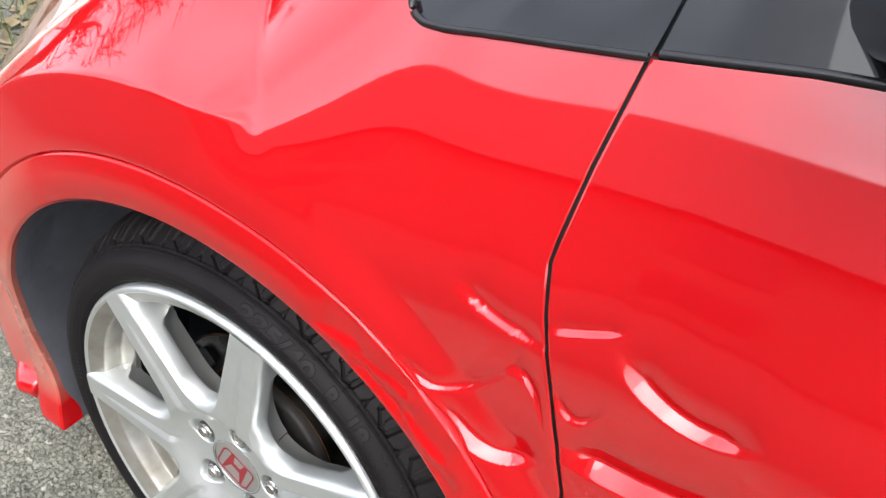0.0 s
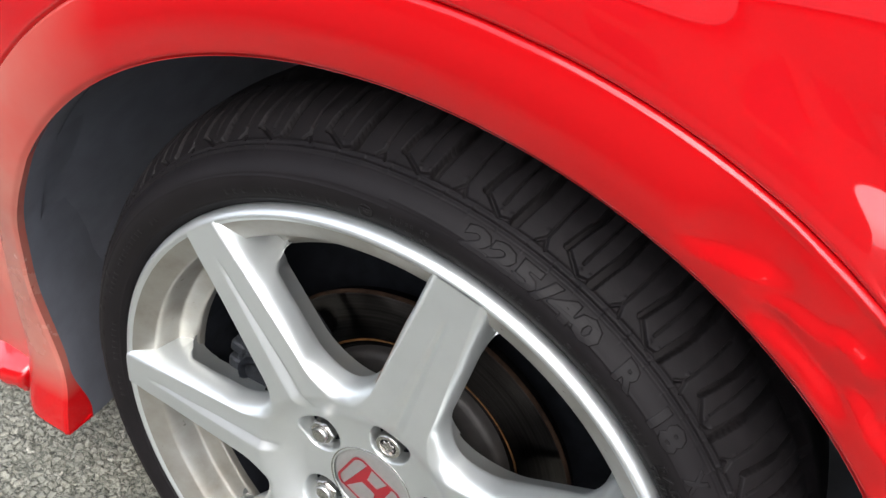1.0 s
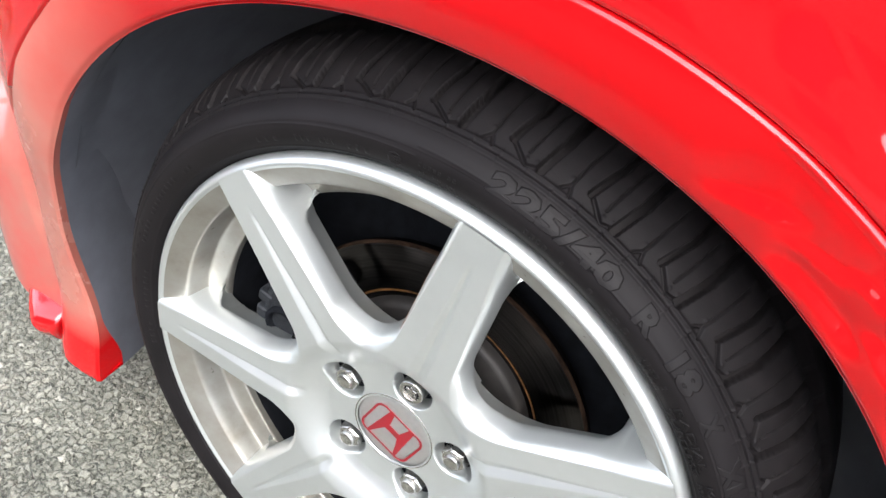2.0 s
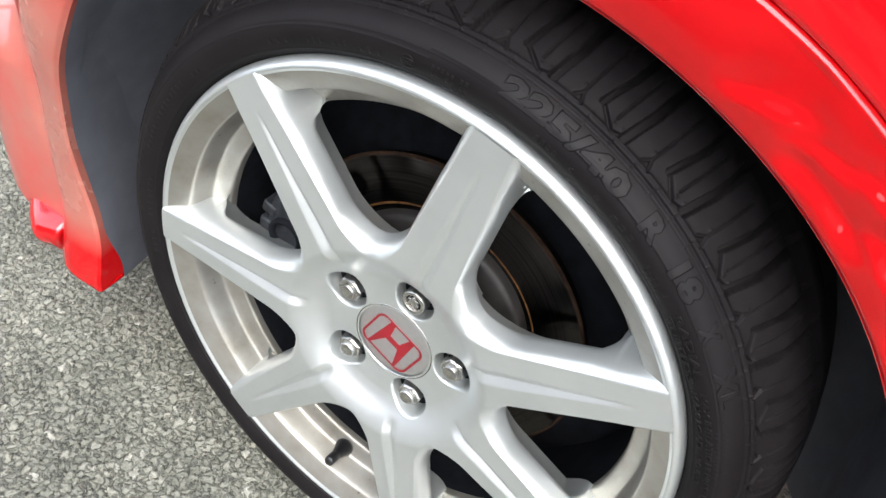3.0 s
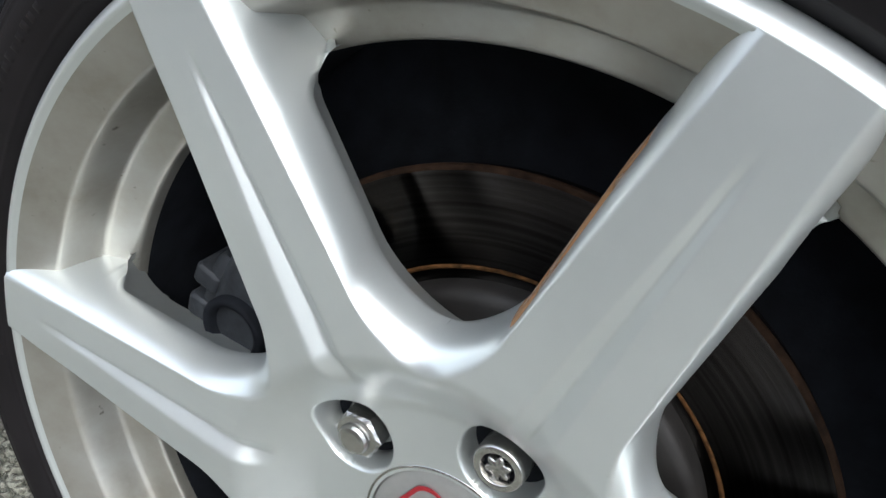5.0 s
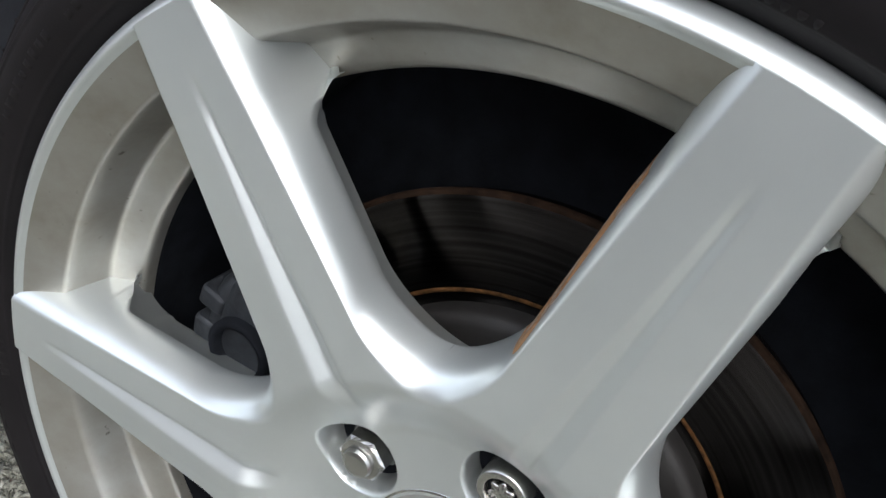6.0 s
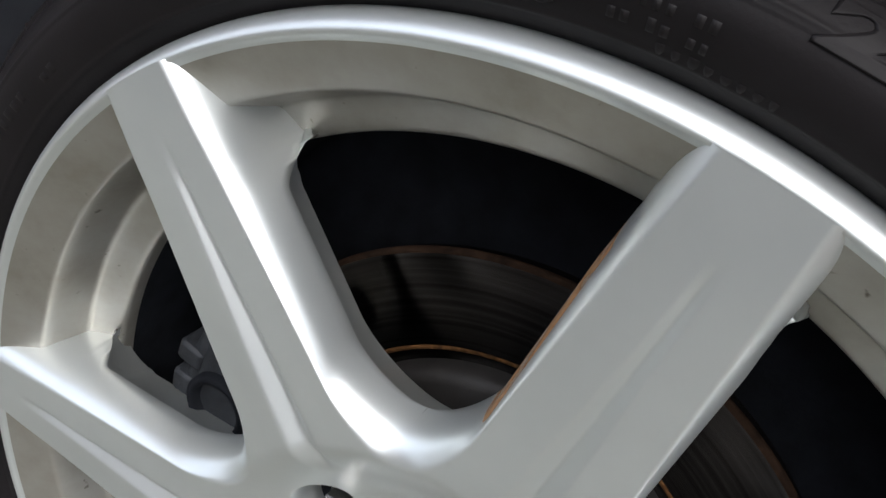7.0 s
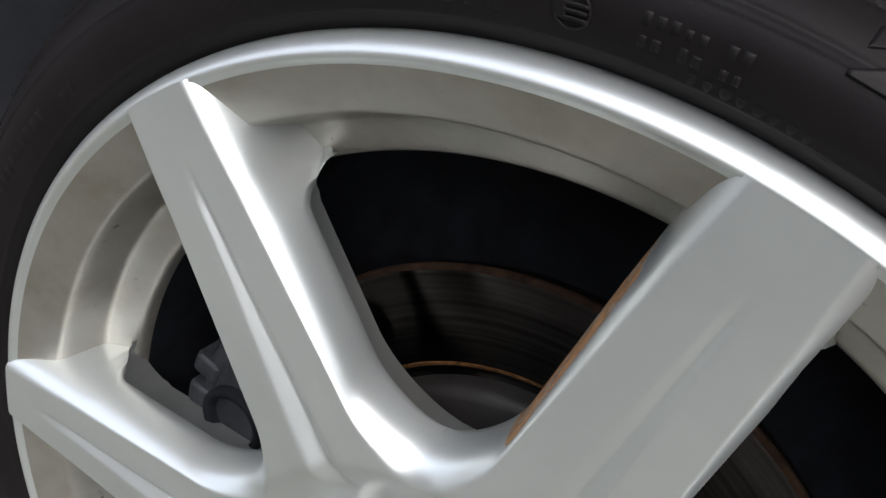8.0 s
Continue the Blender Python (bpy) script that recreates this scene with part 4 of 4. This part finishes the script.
def build_flare():
    p = np.linspace(radians(112), radians(-58), 760)
    a = polar(lip_r(p), p, 0.0)[:, [0, 2]]
    b = polar(seam_r(p), p, 0.0)[:, [0, 2]]
    n = 110
    a2 = smooth_line([tuple(a[-1])] + RIDGE, n)
    b2 = smooth_line([tuple(b[-1])] + FLARE_SEAM, n)
    a, b = np.concatenate([a, a2[1:]]), np.concatenate([b, b2[1:]])
    s = np.linspace(0, 1, 84)
    wide = np.hypot(*(b - a).T)[:, None]
    X = a[:, :1] + (b - a)[:, :1] * s
    Z = a[:, 1:] + (b - a)[:, 1:] * s
    S = np.broadcast_to(s, X.shape)
    nose = np.maximum(-0.34 - X, 0)
    low = np.maximum(0.50 - Z, 0) * ss(0.1, 0.3, X)
    Y = -0.0215 - 0.0035 * S + 2.4 * nose ** 2 + 6 * nose ** 3 + tuck(X, Z) - 0.0042 * np.sin(S * math.pi) + 0.15 * low ** 2
    Y = Y + 0.55 * dented(X, Z) * ss(0.25, 1, S) + knocks(X, Z) * ss(0.06, 0.35, S) * ss(1.0, 0.9, S)
    Y = Y + 0.0025 * np.exp(-(S * wide / 0.0022) ** 2) + 0.0016 * np.exp(-((1 - S) * wide / 0.0012) ** 2)
    pts = np.stack([X, Y, Z], -1)
    outer = pts[:, -1:].copy()
    outer[..., 1] += 0.010
    low_end = np.concatenate([pts, outer], 1)[-1:].copy()
    low_end[..., 1] += 0.030
    low_end[..., 2] += 0.006
    Sheets().add(np.concatenate([np.concatenate([pts, outer], 1), low_end], 0), flip=True).make("arch_flare", FLARE, car, "red wheel arch flare with small dents and dusty forward end")
    # return of the flare into the arch, deepest at its lower end
    deep = 0.009 + 0.024 * ss(0.225, 0.150, a[:, 1]) * (a[:, 0] < 0)
    t = np.array([0.0, 0.06, 0.2, 0.5, 1.0])
    ex, ez = a[:, 0] / np.hypot(a[:, 0], a[:, 1] - AXLE), (a[:, 1] - AXLE) / np.hypot(a[:, 0], a[:, 1] - AXLE)
    back = np.stack([a[:, :1] + ex[:, None] * 0.003 * t, pts[:, 0, 1][:, None] + deep[:, None] * t, a[:, 1:] + ez[:, None] * 0.003 * t], -1)
    Sheets().add(back).make("arch_edge", FLARE, car, "bright red return edge of the wheel arch")
    # dark plastic behind the return, running in to the liner
    inner = back[:, -1]
    steps = []
    for out, run in ((0.0, -0.0015), (0.002, 0.012), (0.010, 0.040), (0.022, 0.085)):
        steps.append(np.stack([inner[:, 0] + ex * out, inner[:, 1] + run, inner[:, 2] + ez * out], -1))
    Sheets().add(np.stack(steps, 1)).make("arch_flange", LINER, car, "dark plastic flange behind the arch edge")


def polar_panel(name, outline, p0, p1, mat, label):
    """A body panel from the flare's edge out to an outline in the side view."""
    corner = [math.atan2(x, z - AXLE) for x, z in outline]
    corner = [c - 2 * math.pi if c > 2 else c for c in corner]
    ang = sorted(set(np.round([a for a in [*np.linspace(p0, p1, 200), *corner] if p0 <= a <= p1], 6)))
    cols = []
    for p in ang:
        out = polyline_hit(outline, p)
        if out is None:
            continue
        r0 = float(seam_r(np.array(p))) + 0.0005
        rr = r0 + (max(out, r0 + 0.002) - r0) * np.linspace(0, 1, 70)
        x, z = rr * math.sin(p), AXLE + rr * math.cos(p)
        y = skin(x, z) + 0.0025 * np.exp(-((rr - r0) / 0.0015) ** 2) 
        flat = 0.0145 + 0.05 * (-0.42 - x) + 0.05 * np.maximum(0.36 - z, 0) + 4.0 * np.maximum(-0.485 - x, 0) ** 2
        share = ss(0.45, 0.37, z) * ss(0.0, 0.02, rr - r0)
        y = y * (1 - share) + flat * share
        cols.append(np.stack([np.r_[x[0], x], np.r_[y[0] + 0.012, y], np.r_[z[0], z]], -1))
    return Sheets().add(np.array(cols)).make(name, mat, car, label)


def build_bumper():
    # side of the bumper ahead of the flare and round the nose
    edge_pts = [(-0.46, 0.168), (-0.70, 0.21), (-0.74, 0.34), (-0.72, 0.46), (-0.60, 0.505), (-0.4325, 0.5180)]
    polar_panel("front_bumper", edge_pts, radians(-108), math.atan2(-0.4325, 0.2080), DUSTY, "dusty red front bumper")
    rows = []
    a0 = smooth_line([(x - 0.0015, z + 0.001) for x, z in LAMP_EDGE], 40, 2)
    a1 = smooth_line([(-0.60, 0.508), (-0.585, 0.60), (-0.50, 0.70), (-0.40, 0.78), (-0.23, 0.835)], 40, 2)
    for q0, q1 in zip(a0, a1):
        line = q0[None] + (q1 - q0)[None] * np.linspace(0, 1, 30)[:, None]
        dip = 0.003 * np.exp(-((line[:, 0] - q0[0]) / 0.004) ** 2)
        rows.append(np.stack([line[:, 0], skin(line[:, 0], line[:, 1]) + dip - 0.001, line[:, 1]], -1))
    Sheets().add(np.array(rows)).make("headlight", LAMP, car, "headlight lens with a warm glint painted in peach")
    path = [(x - 0.0008, float(skin(np.array(x), np.array(z))) + 0.0006, z + 0.0005) for x, z in smooth_line(LAMP_EDGE, 60, 2)]
    tube(Sheets(), path, [0.0014] * len(path), 8).make("headlight_edge", PALE, car, "pale edge of the headlight beside the wing")
    # lower lip, standing out below the bumper's corner
    xs = np.linspace(-0.4125, -0.80, 60)
    prof = [(0.030, 0.196), (0.012, 0.193), (0.003, 0.189), (-0.003, 0.183), (-0.005, 0.175), (-0.003, 0.166), (0.002, 0.156), (0.007, 0.150), (0.014, 0.1475), (0.042, 0.152)]
    rows = []
    for x in xs:
        nose = max(-0.40 - x, 0)
        out = 0.008 - 0.012 * float(ss(-0.412, -0.445, x)) + 3.4 * nose ** 2 + 7 * nose ** 3
        rows.append([(x - 0.0205 * (0.225 - min(z, 0.225)) / 0.08 * float(ss(-0.50, -0.4125, x)), y + out, z) for y, z in prof])
    rows = np.array(rows)
    first = rows[:1].copy()
    first[..., 1] += 0.012
    Sheets().add(np.concatenate([first, rows], 0)).make("bumper_lip", RED, car, "bright red lower bumper lip")


def build_door():
    gz = [z for _, z in GAPLINE]
    gx = [x + 0.0014 for x, _ in GAPLINE]
    zs = np.concatenate([np.linspace(0.16, 0.58, 60)[:-1], np.linspace(0.58, 0.80, 190)[:-1], np.linspace(0.80, 0.907, 60)])
    x0 = np.interp(zs, gz, gx)
    s = np.r_[np.linspace(0, 0.15, 130)[:-1], 0.15 + 0.85 * np.linspace(0, 1, 70) ** 1.3]
    x1 = 1.45
    X = x0[:, None] + (x1 - x0[:, None]) * s[None, :]
    top = np.interp(X[-1], [0.37, 0.46, 0.6, 1.45], [0.907, 0.920, 0.932, 0.985])
    Z = zs[:, None] + (top - zs[-1])[None, :] * ss(0.80, 0.907, zs)[:, None]
    Y = skin(X, Z)
    Y = Y + 0.0012 * np.exp(-((X - x0[:, None]) / 0.0008) ** 2)
    pts = np.stack([X, Y, Z], -1)
    edge = pts[:, :1].copy()
    Sheets().add(pts).make("door", RED, car, "glossy red front door with deep creased dents")
    # black strip behind the shut line, its colour standing for the gap's shade
    sh = Sheets()
    rows = [[(x - 0.012, skin(np.array(x), np.array(z)) + 0.005, z), (x + 0.012, skin(np.array(x), np.array(z)) + 0.005, z)] for x, z in zip(np.interp(zs, gz, [x for x, _ in GAPLINE]), zs)]
    sh.add(np.array(rows)).make("gap_shade", GAP, car, "black strip for the shade in the door gap")


def build_inner():
    p = np.linspace(radians(-112), radians(115), 120)
    prof = [(0.008, 0.016), (0.012, 0.024), (0.018, 0.05), (0.020, 0.12), (0.016, 0.24), (-0.02, 0.27), (-0.2, 0.275), (-0.34, 0.276)]
    rows = []
    for a in p:
        r0 = float(lip_r(np.array(a)))
        extra = 0.024 * float(ss(radians(-70), radians(-92), np.array(a)))
        rows.append([tuple(polar(max(r0 + dr + extra, 0.004), a, y)) for dr, y in prof])
    Sheets().add(np.array(rows), flip=True).make("arch_liner", LINER, car, "dark plastic wheel arch liner")


def build_glass():
    # black quarter panel and glass above the belt line, leaning inward
    low = np.array(WINDOW_EDGE)
    d = np.r_[0, np.cumsum(np.hypot(*np.diff(low, axis=0).T))]
    t = np.linspace(0, d[-1], 60)
    bx, bz = np.interp(t, d, low[:, 0]), np.interp(t, d, low[:, 1])
    up = np.linspace(0, 1, 20)
    X = bx[:, None] + up[None, :] * (0.30 + 0.0 * bx[:, None]) * (0.39 - bx[:, None]) / 0.19
    by = skin(bx, bz)
    Y = by[:, None] + 0.004 + 0.19 * up[None, :]
    Z = bz[:, None] + up[None, :] * 0.26 + 0.0
    Sheets().add(np.stack([X, Y, Z], -1)).make("quarter_window", GLASS, car, "black front quarter window")
    # rubber bead along the glass
    path = [(x, float(skin(np.array(x), np.array(z))) - 0.001, z + 0.001) for x, z in zip(bx, bz)]
    tube(Sheets(), path, [0.0028] * len(path), 8).make("window_seal", TRIM, car, "black rubber seal under the quarter window")
    xs = np.linspace(0.335, 1.45, 60)
    top = np.interp(xs, [0.37, 0.46, 0.6, 1.45], [0.907, 0.920, 0.932, 0.985])
    yb = skin(xs, top)
    up = np.linspace(0, 1, 10)
    roof = np.interp(xs, [0.335, 1.0, 1.45], [0.30, 1.0, 1.0])
    P = np.stack([xs[:, None] + 0 * up[None, :], yb[:, None] + 0.010 + (0.415 - yb[:, None]) * up[None, :] * roof[:, None], top[:, None] + (1.425 - top[:, None]) * up[None, :] * roof[:, None]], -1)
    Sheets().add(P).make("door_window", GLASS, car, "dark door window glass")
    path = [(x, y + 0.004, z + 0.002) for x, y, z in zip(xs, yb, top) if x > 0.369]
    tube(Sheets(), path, [0.0034] * len(path), 8).make("waist_seal", TRIM, car, "black seal along the door's waist")


def build_bonnet():
    top = np.array(FENDER_TOP)
    xs = np.linspace(-0.335, 0.19, 90)
    z0 = np.interp(xs, top[:, 0], top[:, 1])
    y0 = skin(xs, z0)
    s = np.linspace(0, 1, 40)
    ex = np.concatenate([xs])
    Y = y0[:, None] + (0.86 - y0[:, None]) * s[None, :]
    Z = z0[:, None] + 0.055 * np.sin(s[None, :] * math.pi / 2) + 0.0 * Y
    X = xs[:, None] - 0.10 * np.sin(s[None, :] * math.pi / 2) * np.interp(xs, [-0.36, 0.19], [1.0, -2.0])[:, None]
    pts = np.stack([X, Y, Z - 0.0025], -1)
    e = pts[:, :1].copy()
    e[..., 2] -= 0.015
    Sheets().add(np.concatenate([e, pts], 1)).make("bonnet", RED, car, "glossy red bonnet")


def build_mirror():
    def egg(c, rad, power=2.6, n=40, m=24):
        u = np.linspace(0, 2 * math.pi, n, endpoint=False)
        v = np.linspace(-math.pi / 2, math.pi / 2, m)
        U, V = np.meshgrid(u, v, indexing="ij")
        f = lambda a: np.sign(a) * np.abs(a) ** (2 / power)
        return np.stack([c[0] + rad[0] * f(np.cos(V)) * f(np.cos(U)), c[1] + rad[1] * f(np.cos(V)) * f(np.sin(U)), c[2] + rad[2] * f(np.sin(V))], -1)
    shell = Sheets().add(egg((0.582, -0.095, 1.082), (0.070, 0.110, 0.055)), close_u=True).make("mirror_shell", RED, car, "red door mirror shell")
    Sheets().add(egg((0.580, -0.093, 1.043), (0.070, 0.110, 0.008), 3.2), close_u=True).make("mirror_band", PALE_GREY, shell, "pale grey band round the mirror shell")
    Sheets().add(egg((0.578, -0.090, 1.024), (0.064, 0.100, 0.022)), close_u=True).make("mirror_base", GLOSS_BLACK, car, "glossy black underside of the door mirror")
    foot = Sheets()
    tube(foot, [(0.490, 0.110, 0.955), (0.505, 0.065, 0.966), (0.530, 0.015, 0.984), (0.565, -0.045, 1.012)], [0.032, 0.027, 0.025, 0.024], 20)
    foot.make("mirror_foot", GLOSS_BLACK, car, "black foot of the door mirror")


def build_rest():
    # plain closing of the far and rear body, out of the camera's view
    xs = np.linspace(-0.80, 3.2, 40)
    z = np.interp(xs, [-0.8, -0.4, 0.2, 0.6, 1.0, 2.4, 3.2], [0.62, 0.78, 0.95, 1.2, 1.42, 1.42, 0.95])
    rows = [[(x, 1.70, 0.2), (x, 1.72, 0.6), (x, 1.66, min(zz, 0.9)), (x, 1.4, zz), (x, 0.9, zz + 0.03), (x, 0.42 if zz > 1 else 0.9, zz)] for x, zz in zip(xs, z)]
    Sheets().add(np.array(rows)).make("body_shell", RED, car, "red car roof and far side")
    xs = np.linspace(1.4525, 3.2, 30)
    zz = np.linspace(0.16, 0.99, 30)
    X, Z = np.meshgrid(xs, zz, indexing="ij")
    Sheets().add(np.stack([X, -0.012 + 3.0 * np.maximum(Z - 0.8, 0) ** 2 + 0.1 * np.maximum(X - 2.6, 0) ** 2, Z], -1), flip=True).make("rear_side", RED, car, "red rear side panel")
    xs = np.linspace(1.4525, 3.2, 24)
    up = np.linspace(0, 1, 8)
    high = np.interp(xs, [1.4525, 2.4, 3.2], [1.42, 1.42, 0.995])
    foot = 0.098 + 0.1 * np.maximum(xs - 2.6, 0) ** 2
    Sheets().add(np.stack([xs[:, None] + 0 * up[None, :], foot[:, None] + 0.006 + (0.415 - foot[:, None]) * up[None, :], 0.992 + (high - 0.992)[:, None] * up[None, :]], -1)).make("rear_window", GLASS, car, "dark rear side window glass")
    side = np.linspace(0.36, 1.40, 16)
    Sheets().add(np.stack([0.24 + 0.74 * up[None, :] + 0 * side[:, None], side[:, None] + 0.05 * up[None, :], 0.955 + 0.465 * up[None, :] + 0.03 * np.sin((side[:, None] - 0.36) / 1.04 * math.pi)], -1)).make("windscreen", GLASS, car, "dark windscreen glass")
    zs = np.linspace(0.16, 0.62, 10)
    Y = np.linspace(0.6, 1.7, 16)
    A, B = np.meshgrid(Y, zs, indexing="ij")
    Sheets().add(np.stack([-0.80 - 0.12 * np.sin((A - 0.4) / 1.3 * math.pi), A, B], -1)).make("nose", RED, car, "red front of the bumper")


build_fender()
build_flare()
build_bumper()
build_door()
build_inner()
build_glass()
build_bonnet()
build_mirror()
build_rest()


# ---- ground ----
def graded(lo, hi, step, far):
    core = np.arange(lo, hi, step)
    out, d = [], step
    x = hi
    while x < far:
        out.append(x)
        d *= 1.22
        x += d
    left, d, x = [], step, lo
    while x > -far:
        d *= 1.22
        x -= d
        left.append(x)
    return np.concatenate([left[::-1], core, out])


def chips(x, y, cell, seed):
    """Rounded worn stones: height from the distance to the nearest cell borders."""
    rng = np.random.RandomState(seed)
    N = 512
    jx, jy, hh = rng.rand(N, N), rng.rand(N, N), rng.rand(N, N)
    gx, gy = np.floor(x / cell).astype(int), np.floor(y / cell).astype(int)
    f1, f2, h1 = np.full(x.shape, 9.0), np.full(x.shape, 9.0), np.zeros(x.shape)
    for ox in (-1, 0, 1):
        for oy in (-1, 0, 1):
            cx, cy = gx + ox, gy + oy
            px = (cx + jx[cx % N, cy % N]) * cell
            py = (cy + jy[cx % N, cy % N]) * cell
            d = np.hypot(x - px, y - py)
            near = d < f1
            f2 = np.where(near, f1, np.minimum(f2, d))
            h1 = np.where(near, hh[cx % N, cy % N], h1)
            f1 = np.where(near, d, f1)
    return ss(0, 0.16 * cell, f2 - f1), h1


def build_ground():
    gx, gy = graded(-1.05, 0.10, 0.0024, 900.0), graded(-0.32, 0.50, 0.0024, 900.0)
    X, Y = np.meshgrid(gx, gy, indexing="ij")
    near = (ss(-1.2, -1.0, X) * ss(0.3, 0.08, X)) * (ss(-0.5, -0.3, Y) * ss(0.7, 0.5, Y))
    big, tone = chips(X + 0.002 * np.sin(Y * 300), Y, 0.0102, 3)
    small, tone2 = chips(X + 5, Y + 3, 0.0046, 8)
    Z = near * 0.0052 * (big * (0.45 + 0.55 * tone) - 1.0) + near * 0.0014 * (small - 1)
    ob = Sheets().add(np.stack([X, Y, Z], -1)).make("ground", ASPHALT)
    tagged(ob, "worn grey asphalt with exposed stone chips", "ground", kind="structure")


build_ground()


# ---- beyond the car: verge and what the paint mirrors ----
def build_verge():
    rng = random.Random(4)
    sh = Sheets()
    for _ in range(5200):
        x, y = -1.75 - abs(rng.gauss(0, 1.0)) * 1.1, rng.uniform(-0.6, 4.0)
        s, a, tilt = rng.uniform(0.012, 0.035), rng.uniform(0, 6.28), rng.uniform(-0.5, 0.5)
        c, d = math.cos(a) * s, math.sin(a) * s
        h = 0.01 + 0.05 * rng.random() * min(1, (-1.7 - x))
        sh.add(np.array([[(x - c, y - d, h), (x + d * 0.4, y - c * 0.4, h + s * tilt)], [(x - d * 0.4, y + c * 0.4, h - s * tilt), (x + c, y + d, h + 0.3 * s)]]))
    ob = sh.make("leaf_litter", LITTER, smooth=False)
    tagged(ob, "dry brown fallen leaves along the verge", "leaves", kind="stuff")
    sh = Sheets()
    for _ in range(2600):
        x, y = -1.9 - abs(rng.gauss(0, 1.0)) * 1.1, rng.uniform(-0.6, 4.0)
        a, h = rng.uniform(0, 6.28), rng.uniform(0.04, 0.12)
        w, lx, ly = 0.004, rng.uniform(-0.05, 0.05), rng.uniform(-0.05, 0.05)
        c, d = math.cos(a) * w, math.sin(a) * w
        sh.add(np.array([[(x - c, y - d, 0), (x + c, y + d, 0)], [(x - c * 0.6 + lx * 0.5, y - d * 0.6 + ly * 0.5, h * 0.6), (x + c * 0.6 + lx * 0.5, y + d * 0.6 + ly * 0.5, h * 0.6)], [(x + lx, y + ly, h), (x + lx, y + ly, h)]]))
    ob = sh.make("grass", GRASS, smooth=False)
    tagged(ob, "short green and straw-coloured grass on the verge", "grass", kind="stuff")


def build_house():
    house = tagged(new("house"), "brown brick house with a dark tiled roof across the road", "house")
    house.location = (-4.0, -11.0, 0)
    def box(name, a, b, mat, label=""):
        bm = bmesh.new()
        bmesh.ops.create_cube(bm, size=1.0)
        for v in bm.verts:
            v.co = Vector([(a[i] + b[i]) / 2 + v.co[i] * (b[i] - a[i]) for i in range(3)])
        return part(name, bm, mat, house, label)
    box("wall", (-9.5, -6, 0), (9.0, 0, 4.4), STONEWALL)
    bm = bmesh.new()
    prof = [(-9.9, -6.5, 4.2), (-9.9, 0.4, 4.2), (-9.9, -3, 7.9)]
    v0 = [bm.verts.new(p) for p in prof]
    v1 = [bm.verts.new((9.4, p[1], p[2])) for p in prof]
    bm.faces.new(v0), bm.faces.new(v1[::-1])
    for i in range(3):
        j = (i + 1) % 3
        bm.faces.new((v0[i], v0[j], v1[j], v1[i]))
    part("roof", bm, TILE, house)
    for x in (-6.5, -2.5, 2.8, 6.6):
        for z in (0.9, 2.9):
            w = box("window", (x - 0.7, 0.0, z), (x + 0.7, 0.06, z + 1.25), GLASS)


def build_tree():
    tree = tagged(new("tree"), "bare winter tree with fine twigs beside the road", "tree")
    tree.location = (-5.2, 0.8, 0)
    rng = random.Random(11)
    sh = Sheets()
    def branch(p, d, length, rad, level):
        n = 5
        pts, rr = [p], [rad]
        q, e = p.copy(), d.copy()
        for i in range(n):
            e = (e + Vector((rng.gauss(0, 0.13), rng.gauss(0, 0.13), rng.gauss(0.03, 0.08)))).normalized()
            q = q + e * length / n
            pts.append(q.copy())
            rr.append(max(rad * (1 - 0.7 * (i + 1) / n), 0.006))
        tube(sh, pts, rr, 8 if level < 2 else 4)
        if level < 4:
            for _ in range((6, 6, 5, 5)[level]):
                k = rng.randint(2, n)
                side = Vector((rng.gauss(0, 1), rng.gauss(0, 1), rng.gauss(0.25, 0.6))).normalized()
                branch(pts[k], (e * 0.7 + side * 0.75).normalized(), length * rng.uniform(0.5, 0.72), rr[k] * 0.75, level + 1)
    branch(Vector((0, 0, -0.05)), Vector((0, 0, 1)), 2.7, 0.15, 0)
    sh.make("trunk", BARK, tree, "grey-brown trunk, limbs and twigs")
    copy_thing(tree, Matrix.Translation((-6.8, 2.1, 0)) @ Matrix.Rotation(2.2, 4, "Z"))


build_verge()
build_house()
build_tree()
